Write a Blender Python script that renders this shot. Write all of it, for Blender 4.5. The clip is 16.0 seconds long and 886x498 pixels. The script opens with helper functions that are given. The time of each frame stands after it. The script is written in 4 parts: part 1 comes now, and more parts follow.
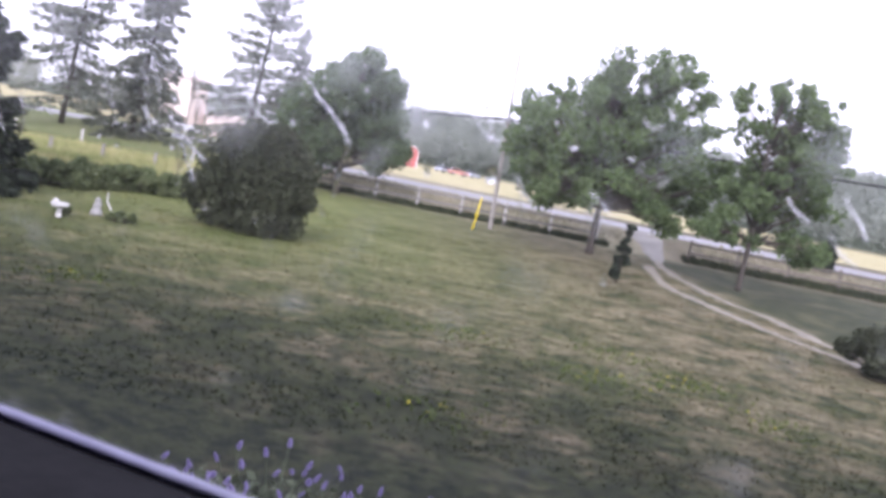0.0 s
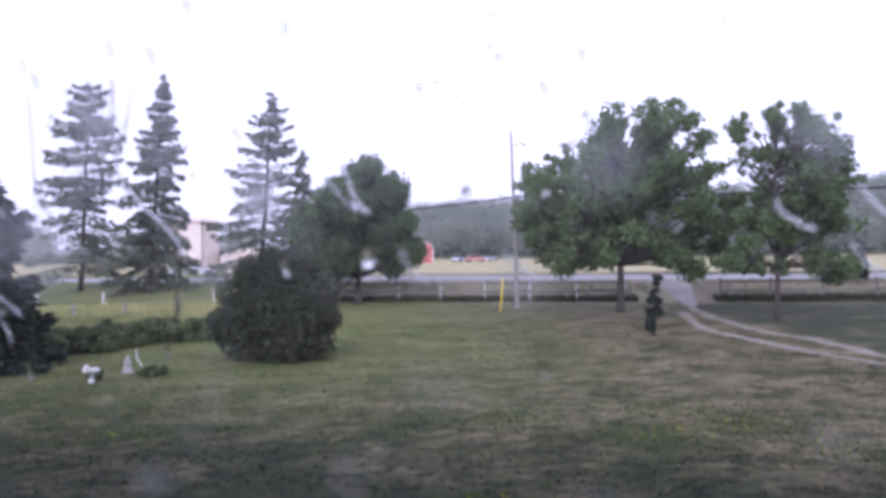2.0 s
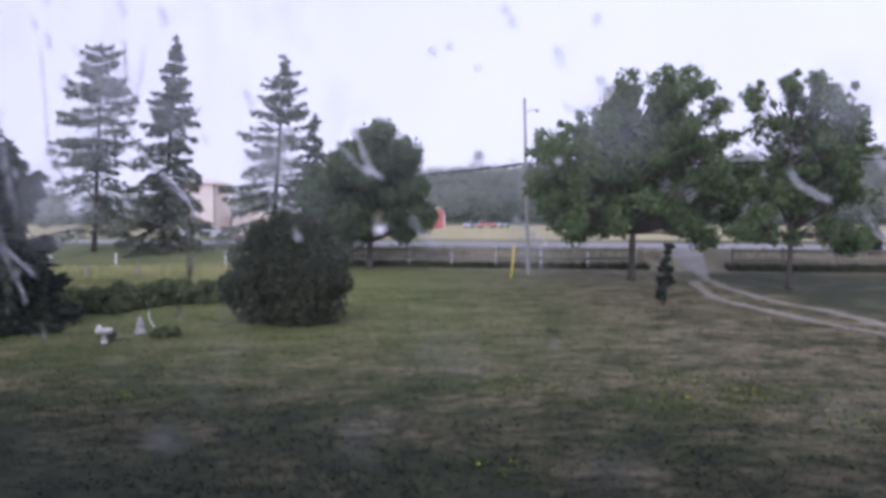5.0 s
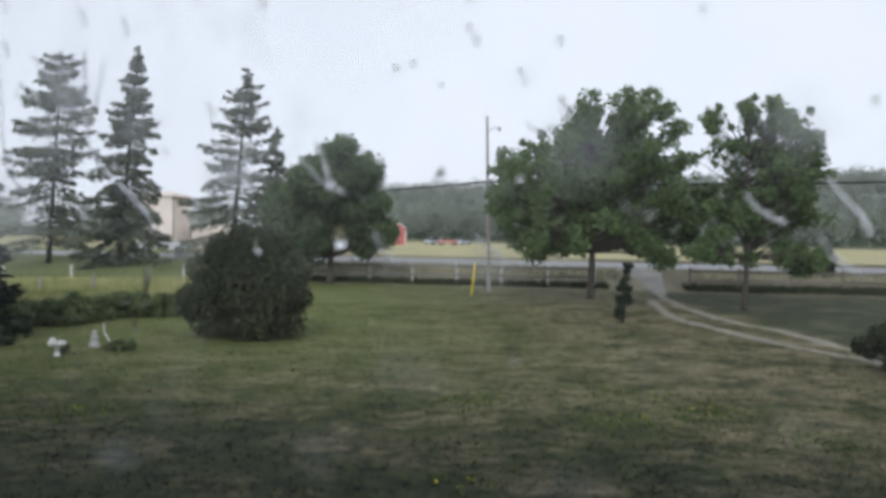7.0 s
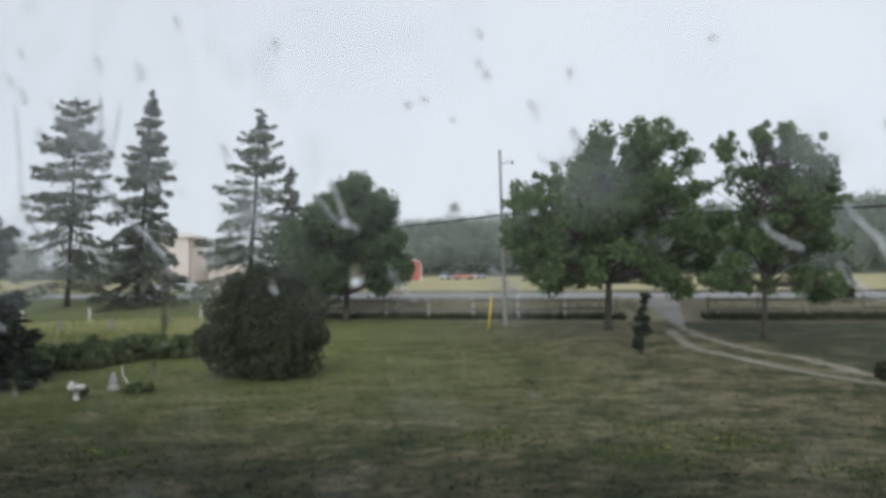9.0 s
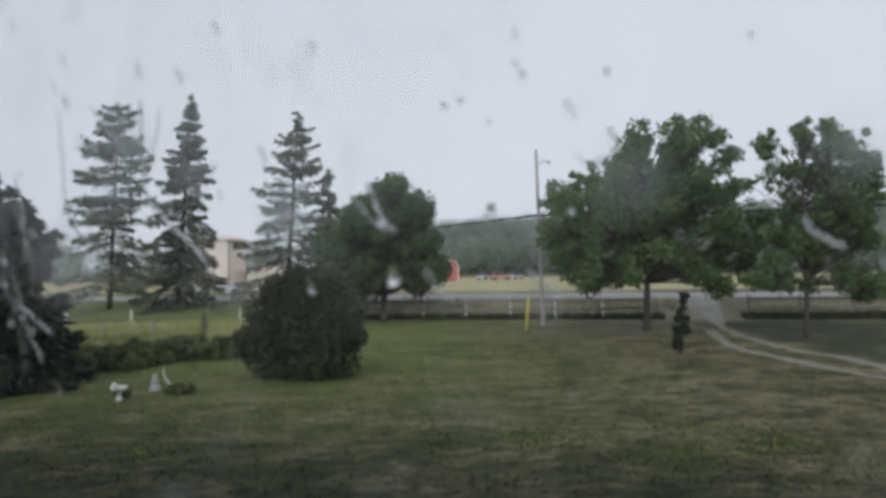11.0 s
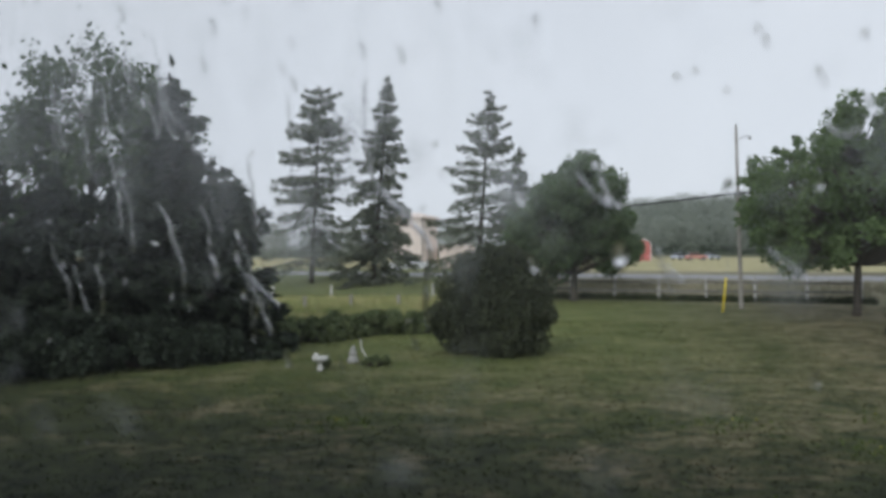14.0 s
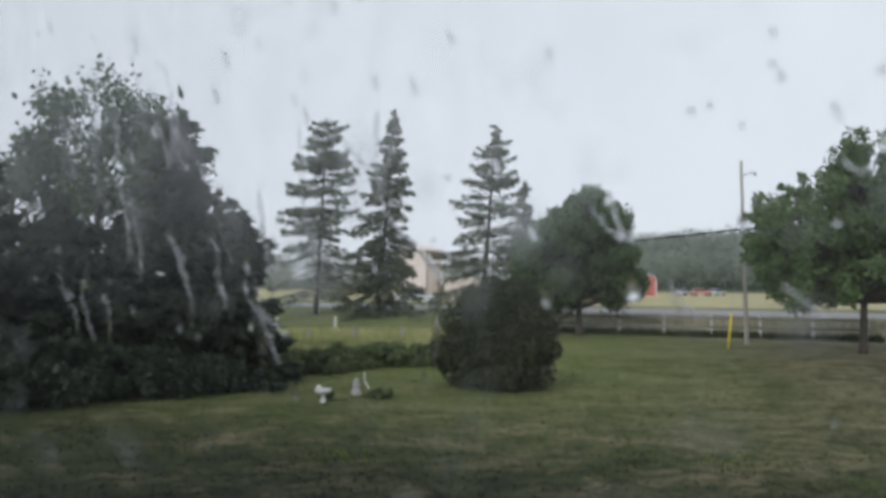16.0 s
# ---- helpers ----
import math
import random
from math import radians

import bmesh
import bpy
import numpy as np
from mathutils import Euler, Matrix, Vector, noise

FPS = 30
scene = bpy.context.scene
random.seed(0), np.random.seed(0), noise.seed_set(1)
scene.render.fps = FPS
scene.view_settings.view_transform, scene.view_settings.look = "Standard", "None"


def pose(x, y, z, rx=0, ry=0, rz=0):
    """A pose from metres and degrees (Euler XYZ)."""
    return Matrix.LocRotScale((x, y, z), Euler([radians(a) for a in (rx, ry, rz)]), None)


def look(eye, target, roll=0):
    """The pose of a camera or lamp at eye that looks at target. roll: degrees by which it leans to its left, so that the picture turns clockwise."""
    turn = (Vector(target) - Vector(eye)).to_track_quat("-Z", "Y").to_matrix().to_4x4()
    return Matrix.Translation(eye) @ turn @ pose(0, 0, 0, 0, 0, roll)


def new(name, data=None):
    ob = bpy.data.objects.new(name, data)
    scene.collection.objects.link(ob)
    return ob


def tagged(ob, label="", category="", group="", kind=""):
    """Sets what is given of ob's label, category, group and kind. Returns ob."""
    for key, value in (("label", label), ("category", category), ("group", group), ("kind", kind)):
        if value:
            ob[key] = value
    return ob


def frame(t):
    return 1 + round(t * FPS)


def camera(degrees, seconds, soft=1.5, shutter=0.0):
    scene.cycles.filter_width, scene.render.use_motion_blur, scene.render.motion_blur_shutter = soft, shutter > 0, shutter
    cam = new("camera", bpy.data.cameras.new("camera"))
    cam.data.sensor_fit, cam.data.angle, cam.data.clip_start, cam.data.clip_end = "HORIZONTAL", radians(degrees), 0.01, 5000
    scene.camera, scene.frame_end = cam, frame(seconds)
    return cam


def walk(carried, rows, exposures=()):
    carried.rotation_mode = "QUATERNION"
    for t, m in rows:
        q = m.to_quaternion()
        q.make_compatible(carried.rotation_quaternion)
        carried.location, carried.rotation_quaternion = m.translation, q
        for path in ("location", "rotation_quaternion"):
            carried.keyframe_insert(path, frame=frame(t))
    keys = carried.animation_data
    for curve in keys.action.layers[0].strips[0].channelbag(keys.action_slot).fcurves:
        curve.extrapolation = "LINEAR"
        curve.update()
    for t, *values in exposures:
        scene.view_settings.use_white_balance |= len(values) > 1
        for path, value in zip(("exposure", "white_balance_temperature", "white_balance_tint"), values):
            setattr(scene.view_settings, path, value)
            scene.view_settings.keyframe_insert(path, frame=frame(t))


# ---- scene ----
cam = camera(50.8, 16.0, soft=3.8)
cam.data.dof.use_dof = True
cam.data.dof.focus_distance = 40.0
cam.data.dof.aperture_fstop = 19.0

ROWS = [
    (0.0, pose(-0.041, -0.091, 2.750, 84.83, -10.96, -0.62)),
    (0.1, pose(-0.026, -0.059, 2.750, 84.96, -9.28, -0.60)),
    (0.2, pose(-0.008, -0.018, 2.750, 85.26, -6.83, 0.11)),
    (0.3, pose(0.000, 0.000, 2.750, 85.13, -5.53, 2.36)),
    (0.5, pose(0.000, 0.000, 2.750, 85.80, 0.66, 1.47)),
    (1.0, pose(0.000, 0.000, 2.750, 88.53, 1.59, -0.06)),
    (1.5, pose(0.000, 0.000, 2.750, 89.40, 1.10, -0.01)),
    (2.0, pose(0.000, 0.000, 2.750, 90.33, 0.74, 0.37)),
    (2.5, pose(0.000, 0.000, 2.750, 88.21, -0.12, 0.71)),
    (3.0, pose(0.000, 0.000, 2.750, 87.58, 0.09, 1.03)),
    (5.5, pose(0.000, 0.000, 2.750, 88.63, -0.09, 1.12)),
    (6.0, pose(0.000, 0.000, 2.750, 89.05, -2.01, 0.32)),
    (6.5, pose(0.000, 0.000, 2.750, 89.21, -1.38, -0.76)),
    (7.0, pose(0.000, 0.000, 2.750, 89.26, -0.90, -1.30)),
    (7.5, pose(0.000, 0.000, 2.750, 89.42, -0.55, -1.27)),
    (8.0, pose(0.000, 0.000, 2.750, 90.61, 0.66, -1.48)),
    (8.5, pose(0.000, 0.000, 2.750, 91.34, 0.65, -0.79)),
    (11.0, pose(0.000, 0.000, 2.750, 91.45, 0.84, 1.92)),
    (11.5, pose(-0.001, 0.000, 2.750, 90.30, 0.81, 4.25)),
    (12.0, pose(-0.001, 0.001, 2.750, 89.44, 0.56, 6.42)),
    (12.5, pose(-0.002, 0.001, 2.750, 89.19, 0.22, 8.49)),
    (13.0, pose(-0.004, 0.002, 2.750, 89.25, 0.01, 10.94)),
    (13.5, pose(-0.006, 0.003, 2.750, 89.42, 0.34, 13.24)),
    (14.0, pose(-0.009, 0.004, 2.750, 90.23, 0.21, 13.56)),
    (14.5, pose(-0.011, 0.005, 2.750, 90.86, 0.26, 13.58)),
    (15.0, pose(-0.011, 0.005, 2.750, 91.46, 0.15, 13.58)),
    (15.5, pose(-0.011, 0.005, 2.750, 91.89, 0.26, 13.81)),
    (16.0, pose(-0.011, 0.005, 2.750, 92.25, -0.40, 13.84)),
]
walk(cam, ROWS, exposures=[
    (0.0, 1.42, 5950, 30), (1.0, 1.36, 5700, 30), (1.5, 1.18, 5600, 32), (2.0, 0.76, 5520, 36), (2.5, 0.47, 5500, 39), (3.2, 0.43, 5500, 39),
    (5.3, 0.38, 5650, 30), (6.1, 0.36, 5800, 28), (7.0, 0.30, 6100, 10), (8.7, 0.18, 6200, 8), (10.8, -0.06, 6150, 9), (12.5, -0.06, 6150, 9),
    (14.5, 0.08, 6200, 8), (16.0, 0.12, 6200, 8)])

# ---- light: overcast sky, weak wide sun ----
world = bpy.data.worlds.new("overcast")
scene.world = world
world.use_nodes = True
wn = world.node_tree.nodes
wl = world.node_tree.links
sky = wn.new("ShaderNodeTexSky")
sky.sky_type, sky.sun_disc = "NISHITA", False
sky.sun_elevation, sky.sun_rotation = radians(28), radians(190)
grey = wn.new("ShaderNodeHueSaturation")
grey.inputs["Saturation"].default_value = 0.25
wl.new(sky.outputs[0], grey.inputs["Color"])
cloudn = wn.new("ShaderNodeTexNoise")
cloudn.inputs["Scale"].default_value, cloudn.inputs["Detail"].default_value = 1.6, 4
cloudr = wn.new("ShaderNodeValToRGB")
cloudr.color_ramp.elements[0].position, cloudr.color_ramp.elements[0].color = 0.3, (6.6, 6.9, 7.5, 1)
cloudr.color_ramp.elements[1].position, cloudr.color_ramp.elements[1].color = 0.75, (7.9, 8.1, 8.5, 1)
wl.new(cloudn.outputs["Fac"], cloudr.inputs[0])
wmix = wn.new("ShaderNodeMix")
wmix.data_type = "RGBA"
wmix.inputs[0].default_value = 0.88
wl.new(grey.outputs[0], wmix.inputs[6])
wl.new(cloudr.outputs[0], wmix.inputs[7])
bg = wn["Background"]
bg.inputs["Strength"].default_value = 0.105
wl.new(wmix.outputs[2], bg.inputs["Color"])
sun = new("sun", bpy.data.lights.new("sun", "SUN"))
sun.data.energy, sun.data.angle, sun.data.color = 1.5, radians(18), (1.0, 0.97, 0.93)
sun.matrix_world = look((-8, -40, 22), (0, 0, 0))


# ---- materials ----
def material(name, colours, scale=4.0, rough=0.8, bump=0.3, fine=8.0, stretch=(1, 1, 1), island=0.0, through_light=0.0, metal=0.0, spec=0.3, objrand=0.0):
    """Two colours mixed by broad and fine noise, with fine relief; island: brightness spread from piece to piece."""
    m = bpy.data.materials.new(name)
    m.use_nodes = True
    n, l = m.node_tree.nodes, m.node_tree.links
    b = n["Principled BSDF"]
    co = n.new("ShaderNodeTexCoord")
    mp = n.new("ShaderNodeMapping")
    mp.inputs["Scale"].default_value = stretch
    l.new(co.outputs["Object"], mp.inputs[0])
    n1, n2 = n.new("ShaderNodeTexNoise"), n.new("ShaderNodeTexNoise")
    n1.inputs["Scale"].default_value, n1.inputs["Detail"].default_value = scale, 6
    n2.inputs["Scale"].default_value, n2.inputs["Detail"].default_value = scale * fine, 5
    l.new(mp.outputs[0], n1.inputs["Vector"])
    l.new(mp.outputs[0], n2.inputs["Vector"])
    add = n.new("ShaderNodeMath")
    add.operation = "ADD"
    l.new(n1.outputs["Fac"], add.inputs[0])
    l.new(n2.outputs["Fac"], add.inputs[1])
    mr = n.new("ShaderNodeMapRange")
    mr.inputs[1].default_value, mr.inputs[2].default_value = 0.72, 1.28
    l.new(add.outputs[0], mr.inputs[0])
    mix = n.new("ShaderNodeMix")
    mix.data_type = "RGBA"
    mix.inputs[6].default_value, mix.inputs[7].default_value = (*colours[0], 1), (*colours[1], 1)
    l.new(mr.outputs[0], mix.inputs[0])
    col = mix.outputs[2]
    if island or objrand:
        src = n.new("ShaderNodeNewGeometry").outputs["Random Per Island"] if island else n.new("ShaderNodeObjectInfo").outputs["Random"]
        amount = island or objrand
        r2 = n.new("ShaderNodeMapRange")
        r2.inputs[3].default_value, r2.inputs[4].default_value = 1 - amount, 1 + amount
        l.new(src, r2.inputs[0])
        hv = n.new("ShaderNodeHueSaturation")
        l.new(r2.outputs[0], hv.inputs["Value"])
        l.new(col, hv.inputs["Color"])
        col = hv.outputs[0]
    l.new(col, b.inputs["Base Color"])
    b.inputs["Roughness"].default_value, b.inputs["Metallic"].default_value = rough, metal
    b.inputs["Specular IOR Level"].default_value = spec
    if bump:
        bp = n.new("ShaderNodeBump")
        bp.inputs["Strength"].default_value, bp.inputs["Distance"].default_value = bump, 0.05
        l.new(n2.outputs["Fac"], bp.inputs["Height"])
        l.new(bp.outputs[0], b.inputs["Normal"])
    if through_light:
        tr = n.new("ShaderNodeBsdfTranslucent")
        l.new(col, tr.inputs["Color"])
        ms = n.new("ShaderNodeMixShader")
        ms.inputs[0].default_value = through_light
        l.new(b.outputs[0], ms.inputs[1])
        l.new(tr.outputs[0], ms.inputs[2])
        l.new(ms.outputs[0], n["Material Output"].inputs[0])
    return m


def leafy(name, a, b, spread=0.35, see=0.25):
    return material(name, (a, b), scale=0.6, rough=0.6, bump=0, fine=6, island=spread, through_light=see, spec=0.14)


M_MAPLE = leafy("maple_leaf", (0.085, 0.13, 0.056), (0.17, 0.235, 0.098), see=0.44)
M_ROUND = leafy("lime_leaf", (0.078, 0.118, 0.060), (0.132, 0.182, 0.086), see=0.42)
M_BUSH = leafy("dark_bush_leaf", (0.034, 0.042, 0.024), (0.068, 0.079, 0.043), spread=0.25, see=0.2)
# needles lightened so that their colour carries the haze over the road
M_SPRUCE = leafy("hazed_spruce_needles", (0.125, 0.145, 0.108), (0.19, 0.205, 0.155), see=0.42)
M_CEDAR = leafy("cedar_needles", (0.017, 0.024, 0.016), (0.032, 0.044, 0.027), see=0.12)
M_TALL = leafy("poplar_leaf", (0.05, 0.078, 0.040), (0.095, 0.13, 0.066), see=0.38)
M_WEED = leafy("weed_leaf", (0.10, 0.135, 0.062), (0.20, 0.235, 0.11), see=0.42)
# darker leaf that paints the shade in the long grass under the fence
M_FENCEWEED = leafy("shaded_fence_weed_leaf", (0.030, 0.040, 0.022), (0.065, 0.078, 0.038))
# pale grey leaf: the hill's haze is in this colour
M_FAR = leafy("hazed_far_wood_leaf", (0.27, 0.30, 0.255), (0.315, 0.345, 0.295), spread=0.0, see=0.5)
M_BARK = material("bark", ((0.045, 0.04, 0.033), (0.105, 0.092, 0.078)), 3, 0.9, 0.8, 6, (3, 3, 0.6))
M_GREYWOOD = material("weathered_wood", ((0.20, 0.19, 0.17), (0.36, 0.34, 0.31)), 3, 0.85, 0.4, 8, (6, 6, 0.6), objrand=0.2)
M_RAIL = material("grey_rail_wood", ((0.13, 0.125, 0.11), (0.24, 0.23, 0.21)), 3, 0.85, 0.4, 8, (0.6, 6, 6), objrand=0.25)
M_DARKPOST = material("brown_weathered_wood", ((0.10, 0.09, 0.075), (0.19, 0.17, 0.145)), 3, 0.85, 0.4, 8, (6, 6, 0.6), objrand=0.25)
M_POST = material("pale_post_paint", ((0.42, 0.41, 0.385), (0.58, 0.57, 0.54)), 5, 0.7, 0.3, 8, objrand=0.15)
M_ROAD = material("wet_asphalt", ((0.15, 0.15, 0.155), (0.24, 0.24, 0.245)), 0.5, 0.55, 0.2, 40, (1, 1, 1), spec=0.5)
M_DIRT = material("gravel_track", ((0.15, 0.138, 0.105), (0.285, 0.262, 0.205)), 1.2, 0.85, 0.5, 20)
M_WETGRAVEL = material("pale_wet_gravel", ((0.165, 0.158, 0.14), (0.265, 0.255, 0.225)), 0.8, 0.8, 0.4, 20)
M_YELLOW = material("yellow_plastic", ((0.75, 0.58, 0.02), (0.85, 0.68, 0.05)), 5, 0.5, 0.05)
M_METAL = material("dull_metal", ((0.22, 0.23, 0.24), (0.34, 0.35, 0.36)), 6, 0.45, 0.05, metal=0.7)
M_WIRE = material("black_cable", ((0.015, 0.015, 0.016), (0.03, 0.03, 0.032)), 6, 0.6, 0.0)
M_WHITE = material("white_paint", ((0.70, 0.70, 0.68), (0.82, 0.82, 0.80)), 6, 0.6, 0.1)
M_AGED = material("aged_white_concrete", ((0.42, 0.42, 0.40), (0.62, 0.62, 0.59)), 9, 0.8, 0.3)
M_STONE = material("grey_cast_stone", ((0.22, 0.22, 0.21), (0.38, 0.38, 0.36)), 9, 0.85, 0.4)
M_RED = material("red_boards", ((0.37, 0.11, 0.10), (0.48, 0.16, 0.15)), 1.2, 0.75, 0.2, 8, (6, 6, 0.5))
M_BEIGE = material("beige_siding", ((0.66, 0.57, 0.52), (0.75, 0.66, 0.61)), 1, 0.8, 0.1)
M_DARKGLASS = material("dark_window_glass", ((0.02, 0.022, 0.025), (0.035, 0.038, 0.04)), 2, 0.08, 0, spec=0.6)
# blue and red paint washed out to hold the far field's haze
M_BLUECAR = material("hazed_blue_car_paint", ((0.38, 0.42, 0.48), (0.43, 0.47, 0.53)), 3, 0.25, 0, spec=0.6)
M_REDCAR = material("hazed_red_car_paint", ((0.46, 0.22, 0.18), (0.52, 0.26, 0.22)), 3, 0.25, 0, spec=0.6)
M_WHITECAR = material("white_car_paint", ((0.75, 0.76, 0.77), (0.82, 0.83, 0.84)), 3, 0.25, 0, spec=0.6)
M_TYRE = material("tyre_rubber", ((0.015, 0.015, 0.015), (0.03, 0.03, 0.03)), 6, 0.8, 0.1)
M_DARKFRAME = material("dark_window_vinyl", ((0.010, 0.010, 0.012), (0.018, 0.018, 0.021)), 9, 0.75, 0.05, spec=0.1)
# the dark rail's sky-lit edge, its lavender tint painted on a bead
M_BEAD = material("skylit_glazing_bead", ((0.36, 0.35, 0.52), (0.46, 0.45, 0.62)), 9, 0.6, 0.05)
M_PLASTER = material("room_plaster", ((0.20, 0.24, 0.20), (0.25, 0.29, 0.25)), 2, 0.9, 0.1)
M_SIDING = material("house_siding", ((0.55, 0.55, 0.53), (0.66, 0.66, 0.64)), 1, 0.8, 0.1)
M_FLOOR = material("brown_floor", ((0.10, 0.07, 0.045), (0.17, 0.12, 0.08)), 2, 0.5, 0.1, 8, (1, 8, 1))
M_LAVENDER = material("lavender_bloom", ((0.26, 0.20, 0.46), (0.46, 0.40, 0.68)), 4, 0.7, 0, island=0.3, through_light=0.2)
M_STALK = material("lavender_stalk", ((0.09, 0.12, 0.07), (0.16, 0.18, 0.11)), 4, 0.7, 0, island=0.3)
M_BLOSSOM = material("yellow_blossom", ((0.45, 0.40, 0.03), (0.62, 0.55, 0.05)), 4, 0.7, 0, island=0.3)
M_CLOVER = material("clover_leaf", ((0.06, 0.095, 0.018), (0.115, 0.15, 0.032)), 2, 0.75, 0, 5, island=0.3, through_light=0.2)
M_VERGE = material("verge_grass_blades", ((0.20, 0.20, 0.125), (0.36, 0.33, 0.235)), 0.4, 0.75, 0, 5, island=0.2, through_light=0.2)
M_TALLGRASS = material("tall_field_grass", ((0.20, 0.25, 0.08), (0.44, 0.40, 0.20)), 0.25, 0.75, 0, 5, island=0.3, through_light=0.2)


def ground_material():
    """Dry lawn near the house, mown green beyond, straw field past the road, all by place on the plan."""
    m = bpy.data.materials.new("lawn_and_fields")
    m.use_nodes = True
    n, l = m.node_tree.nodes, m.node_tree.links
    b = n["Principled BSDF"]
    geo = n.new("ShaderNodeNewGeometry")
    sep = n.new("ShaderNodeSeparateXYZ")
    l.new(geo.outputs["Position"], sep.inputs[0])

    def noise_of(scale, detail=5, rough=0.6):
        t = n.new("ShaderNodeTexNoise")
        t.inputs["Scale"].default_value, t.inputs["Detail"].default_value, t.inputs["Roughness"].default_value = scale, detail, rough
        l.new(geo.outputs["Position"], t.inputs["Vector"])
        return t.outputs["Fac"]

    def ramp(src, lo, hi):
        r = n.new("ShaderNodeMapRange")
        r.inputs[1].default_value, r.inputs[2].default_value = lo, hi
        l.new(src, r.inputs[0])
        return r.outputs[0]

    def mixc(fac, a, c):
        x = n.new("ShaderNodeMix")
        x.data_type = "RGBA"
        l.new(fac, x.inputs[0])
        for i, v in ((6, a), (7, c)):
            if isinstance(v, tuple):
                x.inputs[i].default_value = (*v, 1)
            else:
                l.new(v, x.inputs[i])
        return x.outputs[2]

    def math_of(op, a, c):
        x = n.new("ShaderNodeMath")
        x.operation = op
        for i, v in ((0, a), (1, c)):
            if isinstance(v, (int, float)):
                x.inputs[i].default_value = v
            else:
                l.new(v, x.inputs[i])
        return x.outputs[0]

    wide, mid, fine = noise_of(0.16, 6), noise_of(1.3, 6, 0.7), noise_of(14, 5, 0.7)
    patch, tuft, streak = noise_of(0.55, 4, 0.62), noise_of(2.3, 4, 0.66), noise_of(5.5, 4, 0.7)
    blotch = math_of("ADD", math_of("MULTIPLY", wide, 0.75), math_of("ADD", math_of("MULTIPLY", mid, 0.6), math_of("MULTIPLY", fine, 0.35)))
    # these ramps also put the dimmer light by the house into the turf
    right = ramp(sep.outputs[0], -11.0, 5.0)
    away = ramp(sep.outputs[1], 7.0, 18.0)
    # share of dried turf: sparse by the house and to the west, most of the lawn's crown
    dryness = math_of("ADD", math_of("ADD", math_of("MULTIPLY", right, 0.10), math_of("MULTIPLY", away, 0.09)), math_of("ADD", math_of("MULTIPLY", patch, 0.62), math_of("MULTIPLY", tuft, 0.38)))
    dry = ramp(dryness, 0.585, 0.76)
    live = mixc(ramp(streak, 0.40, 0.59), (0.029, 0.037, 0.011), (0.080, 0.092, 0.029))
    straw_turf = mixc(ramp(streak, 0.38, 0.58), (0.116, 0.101, 0.055), (0.248, 0.207, 0.128))
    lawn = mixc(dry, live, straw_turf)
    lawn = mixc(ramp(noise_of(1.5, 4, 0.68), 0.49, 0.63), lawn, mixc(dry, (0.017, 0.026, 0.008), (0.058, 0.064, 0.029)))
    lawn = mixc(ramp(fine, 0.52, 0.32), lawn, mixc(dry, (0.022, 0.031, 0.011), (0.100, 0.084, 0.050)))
    # shade and fall-off near the house, painted as darker turf
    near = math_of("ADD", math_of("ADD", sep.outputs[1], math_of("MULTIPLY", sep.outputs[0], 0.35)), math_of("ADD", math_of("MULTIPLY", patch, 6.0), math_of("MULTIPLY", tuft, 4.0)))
    near_shade = mixc(ramp(math_of("ADD", math_of("MULTIPLY", streak, 0.55), math_of("MULTIPLY", tuft, 0.45)), 0.42, 0.57), (0.006, 0.009, 0.004), mixc(dry, (0.029, 0.037, 0.014), (0.098, 0.081, 0.054)))
    lawn = mixc(ramp(near, 20.0, 12.0), lawn, near_shade)
    depth = math_of("ADD", sep.outputs[1], math_of("MULTIPLY", sep.outputs[0], 0.28))
    depthn = math_of("ADD", depth, math_of("MULTIPLY", mid, 3.0))
    green = mixc(ramp(math_of("ADD", math_of("MULTIPLY", patch, 0.6), math_of("MULTIPLY", tuft, 0.4)), 0.40, 0.60), (0.112, 0.148, 0.034), (0.212, 0.214, 0.078))
    green = mixc(ramp(streak, 0.62, 0.40), green, (0.086, 0.104, 0.034))
    lush = math_of("MULTIPLY", ramp(depthn, 14, 27), ramp(math_of("ADD", math_of("MULTIPLY", sep.outputs[0], -1.0), math_of("MULTIPLY", patch, 6.0)), -3.0, 7.0))
    col = mixc(lush, lawn, green)
    # darker grey-green turf east of the driveway
    east_turf = mixc(ramp(blotch, 0.7, 1.0), (0.030, 0.043, 0.018), (0.066, 0.068, 0.035))
    east_turf = mixc(ramp(math_of("ADD", math_of("MULTIPLY", tuft, 0.5), math_of("MULTIPLY", streak, 0.5)), 0.56, 0.44), east_turf, (0.020, 0.029, 0.012))
    east_turf = mixc(ramp(patch, 0.50, 0.62), east_turf, (0.085, 0.088, 0.046))
    col = mixc(ramp(math_of("ADD", sep.outputs[0], mid), 11.4, 12.8), col, east_turf)
    straw = mixc(ramp(blotch, 0.62, 0.98), (0.27, 0.265, 0.125), (0.46, 0.41, 0.24))
    rough_verge = mixc(ramp(blotch, 0.6, 1.0), (0.125, 0.13, 0.072), (0.27, 0.24, 0.165))
    rough_verge = mixc(ramp(sep.outputs[0], 12.4, 14.4), rough_verge, mixc(ramp(blotch, 0.6, 1.0), (0.060, 0.066, 0.036), (0.145, 0.125, 0.085)))
    rough_verge = mixc(ramp(sep.outputs[0], -7.0, -12.0), rough_verge, mixc(ramp(blotch, 0.6, 1.0), (0.095, 0.125, 0.045), (0.20, 0.215, 0.10)))
    verge = mixc(ramp(depthn, 53, 55), col, rough_verge)
    col = mixc(ramp(depthn, 84, 88), verge, straw)
    col = mixc(ramp(depth, 270, 300), col, (0.06, 0.075, 0.05))
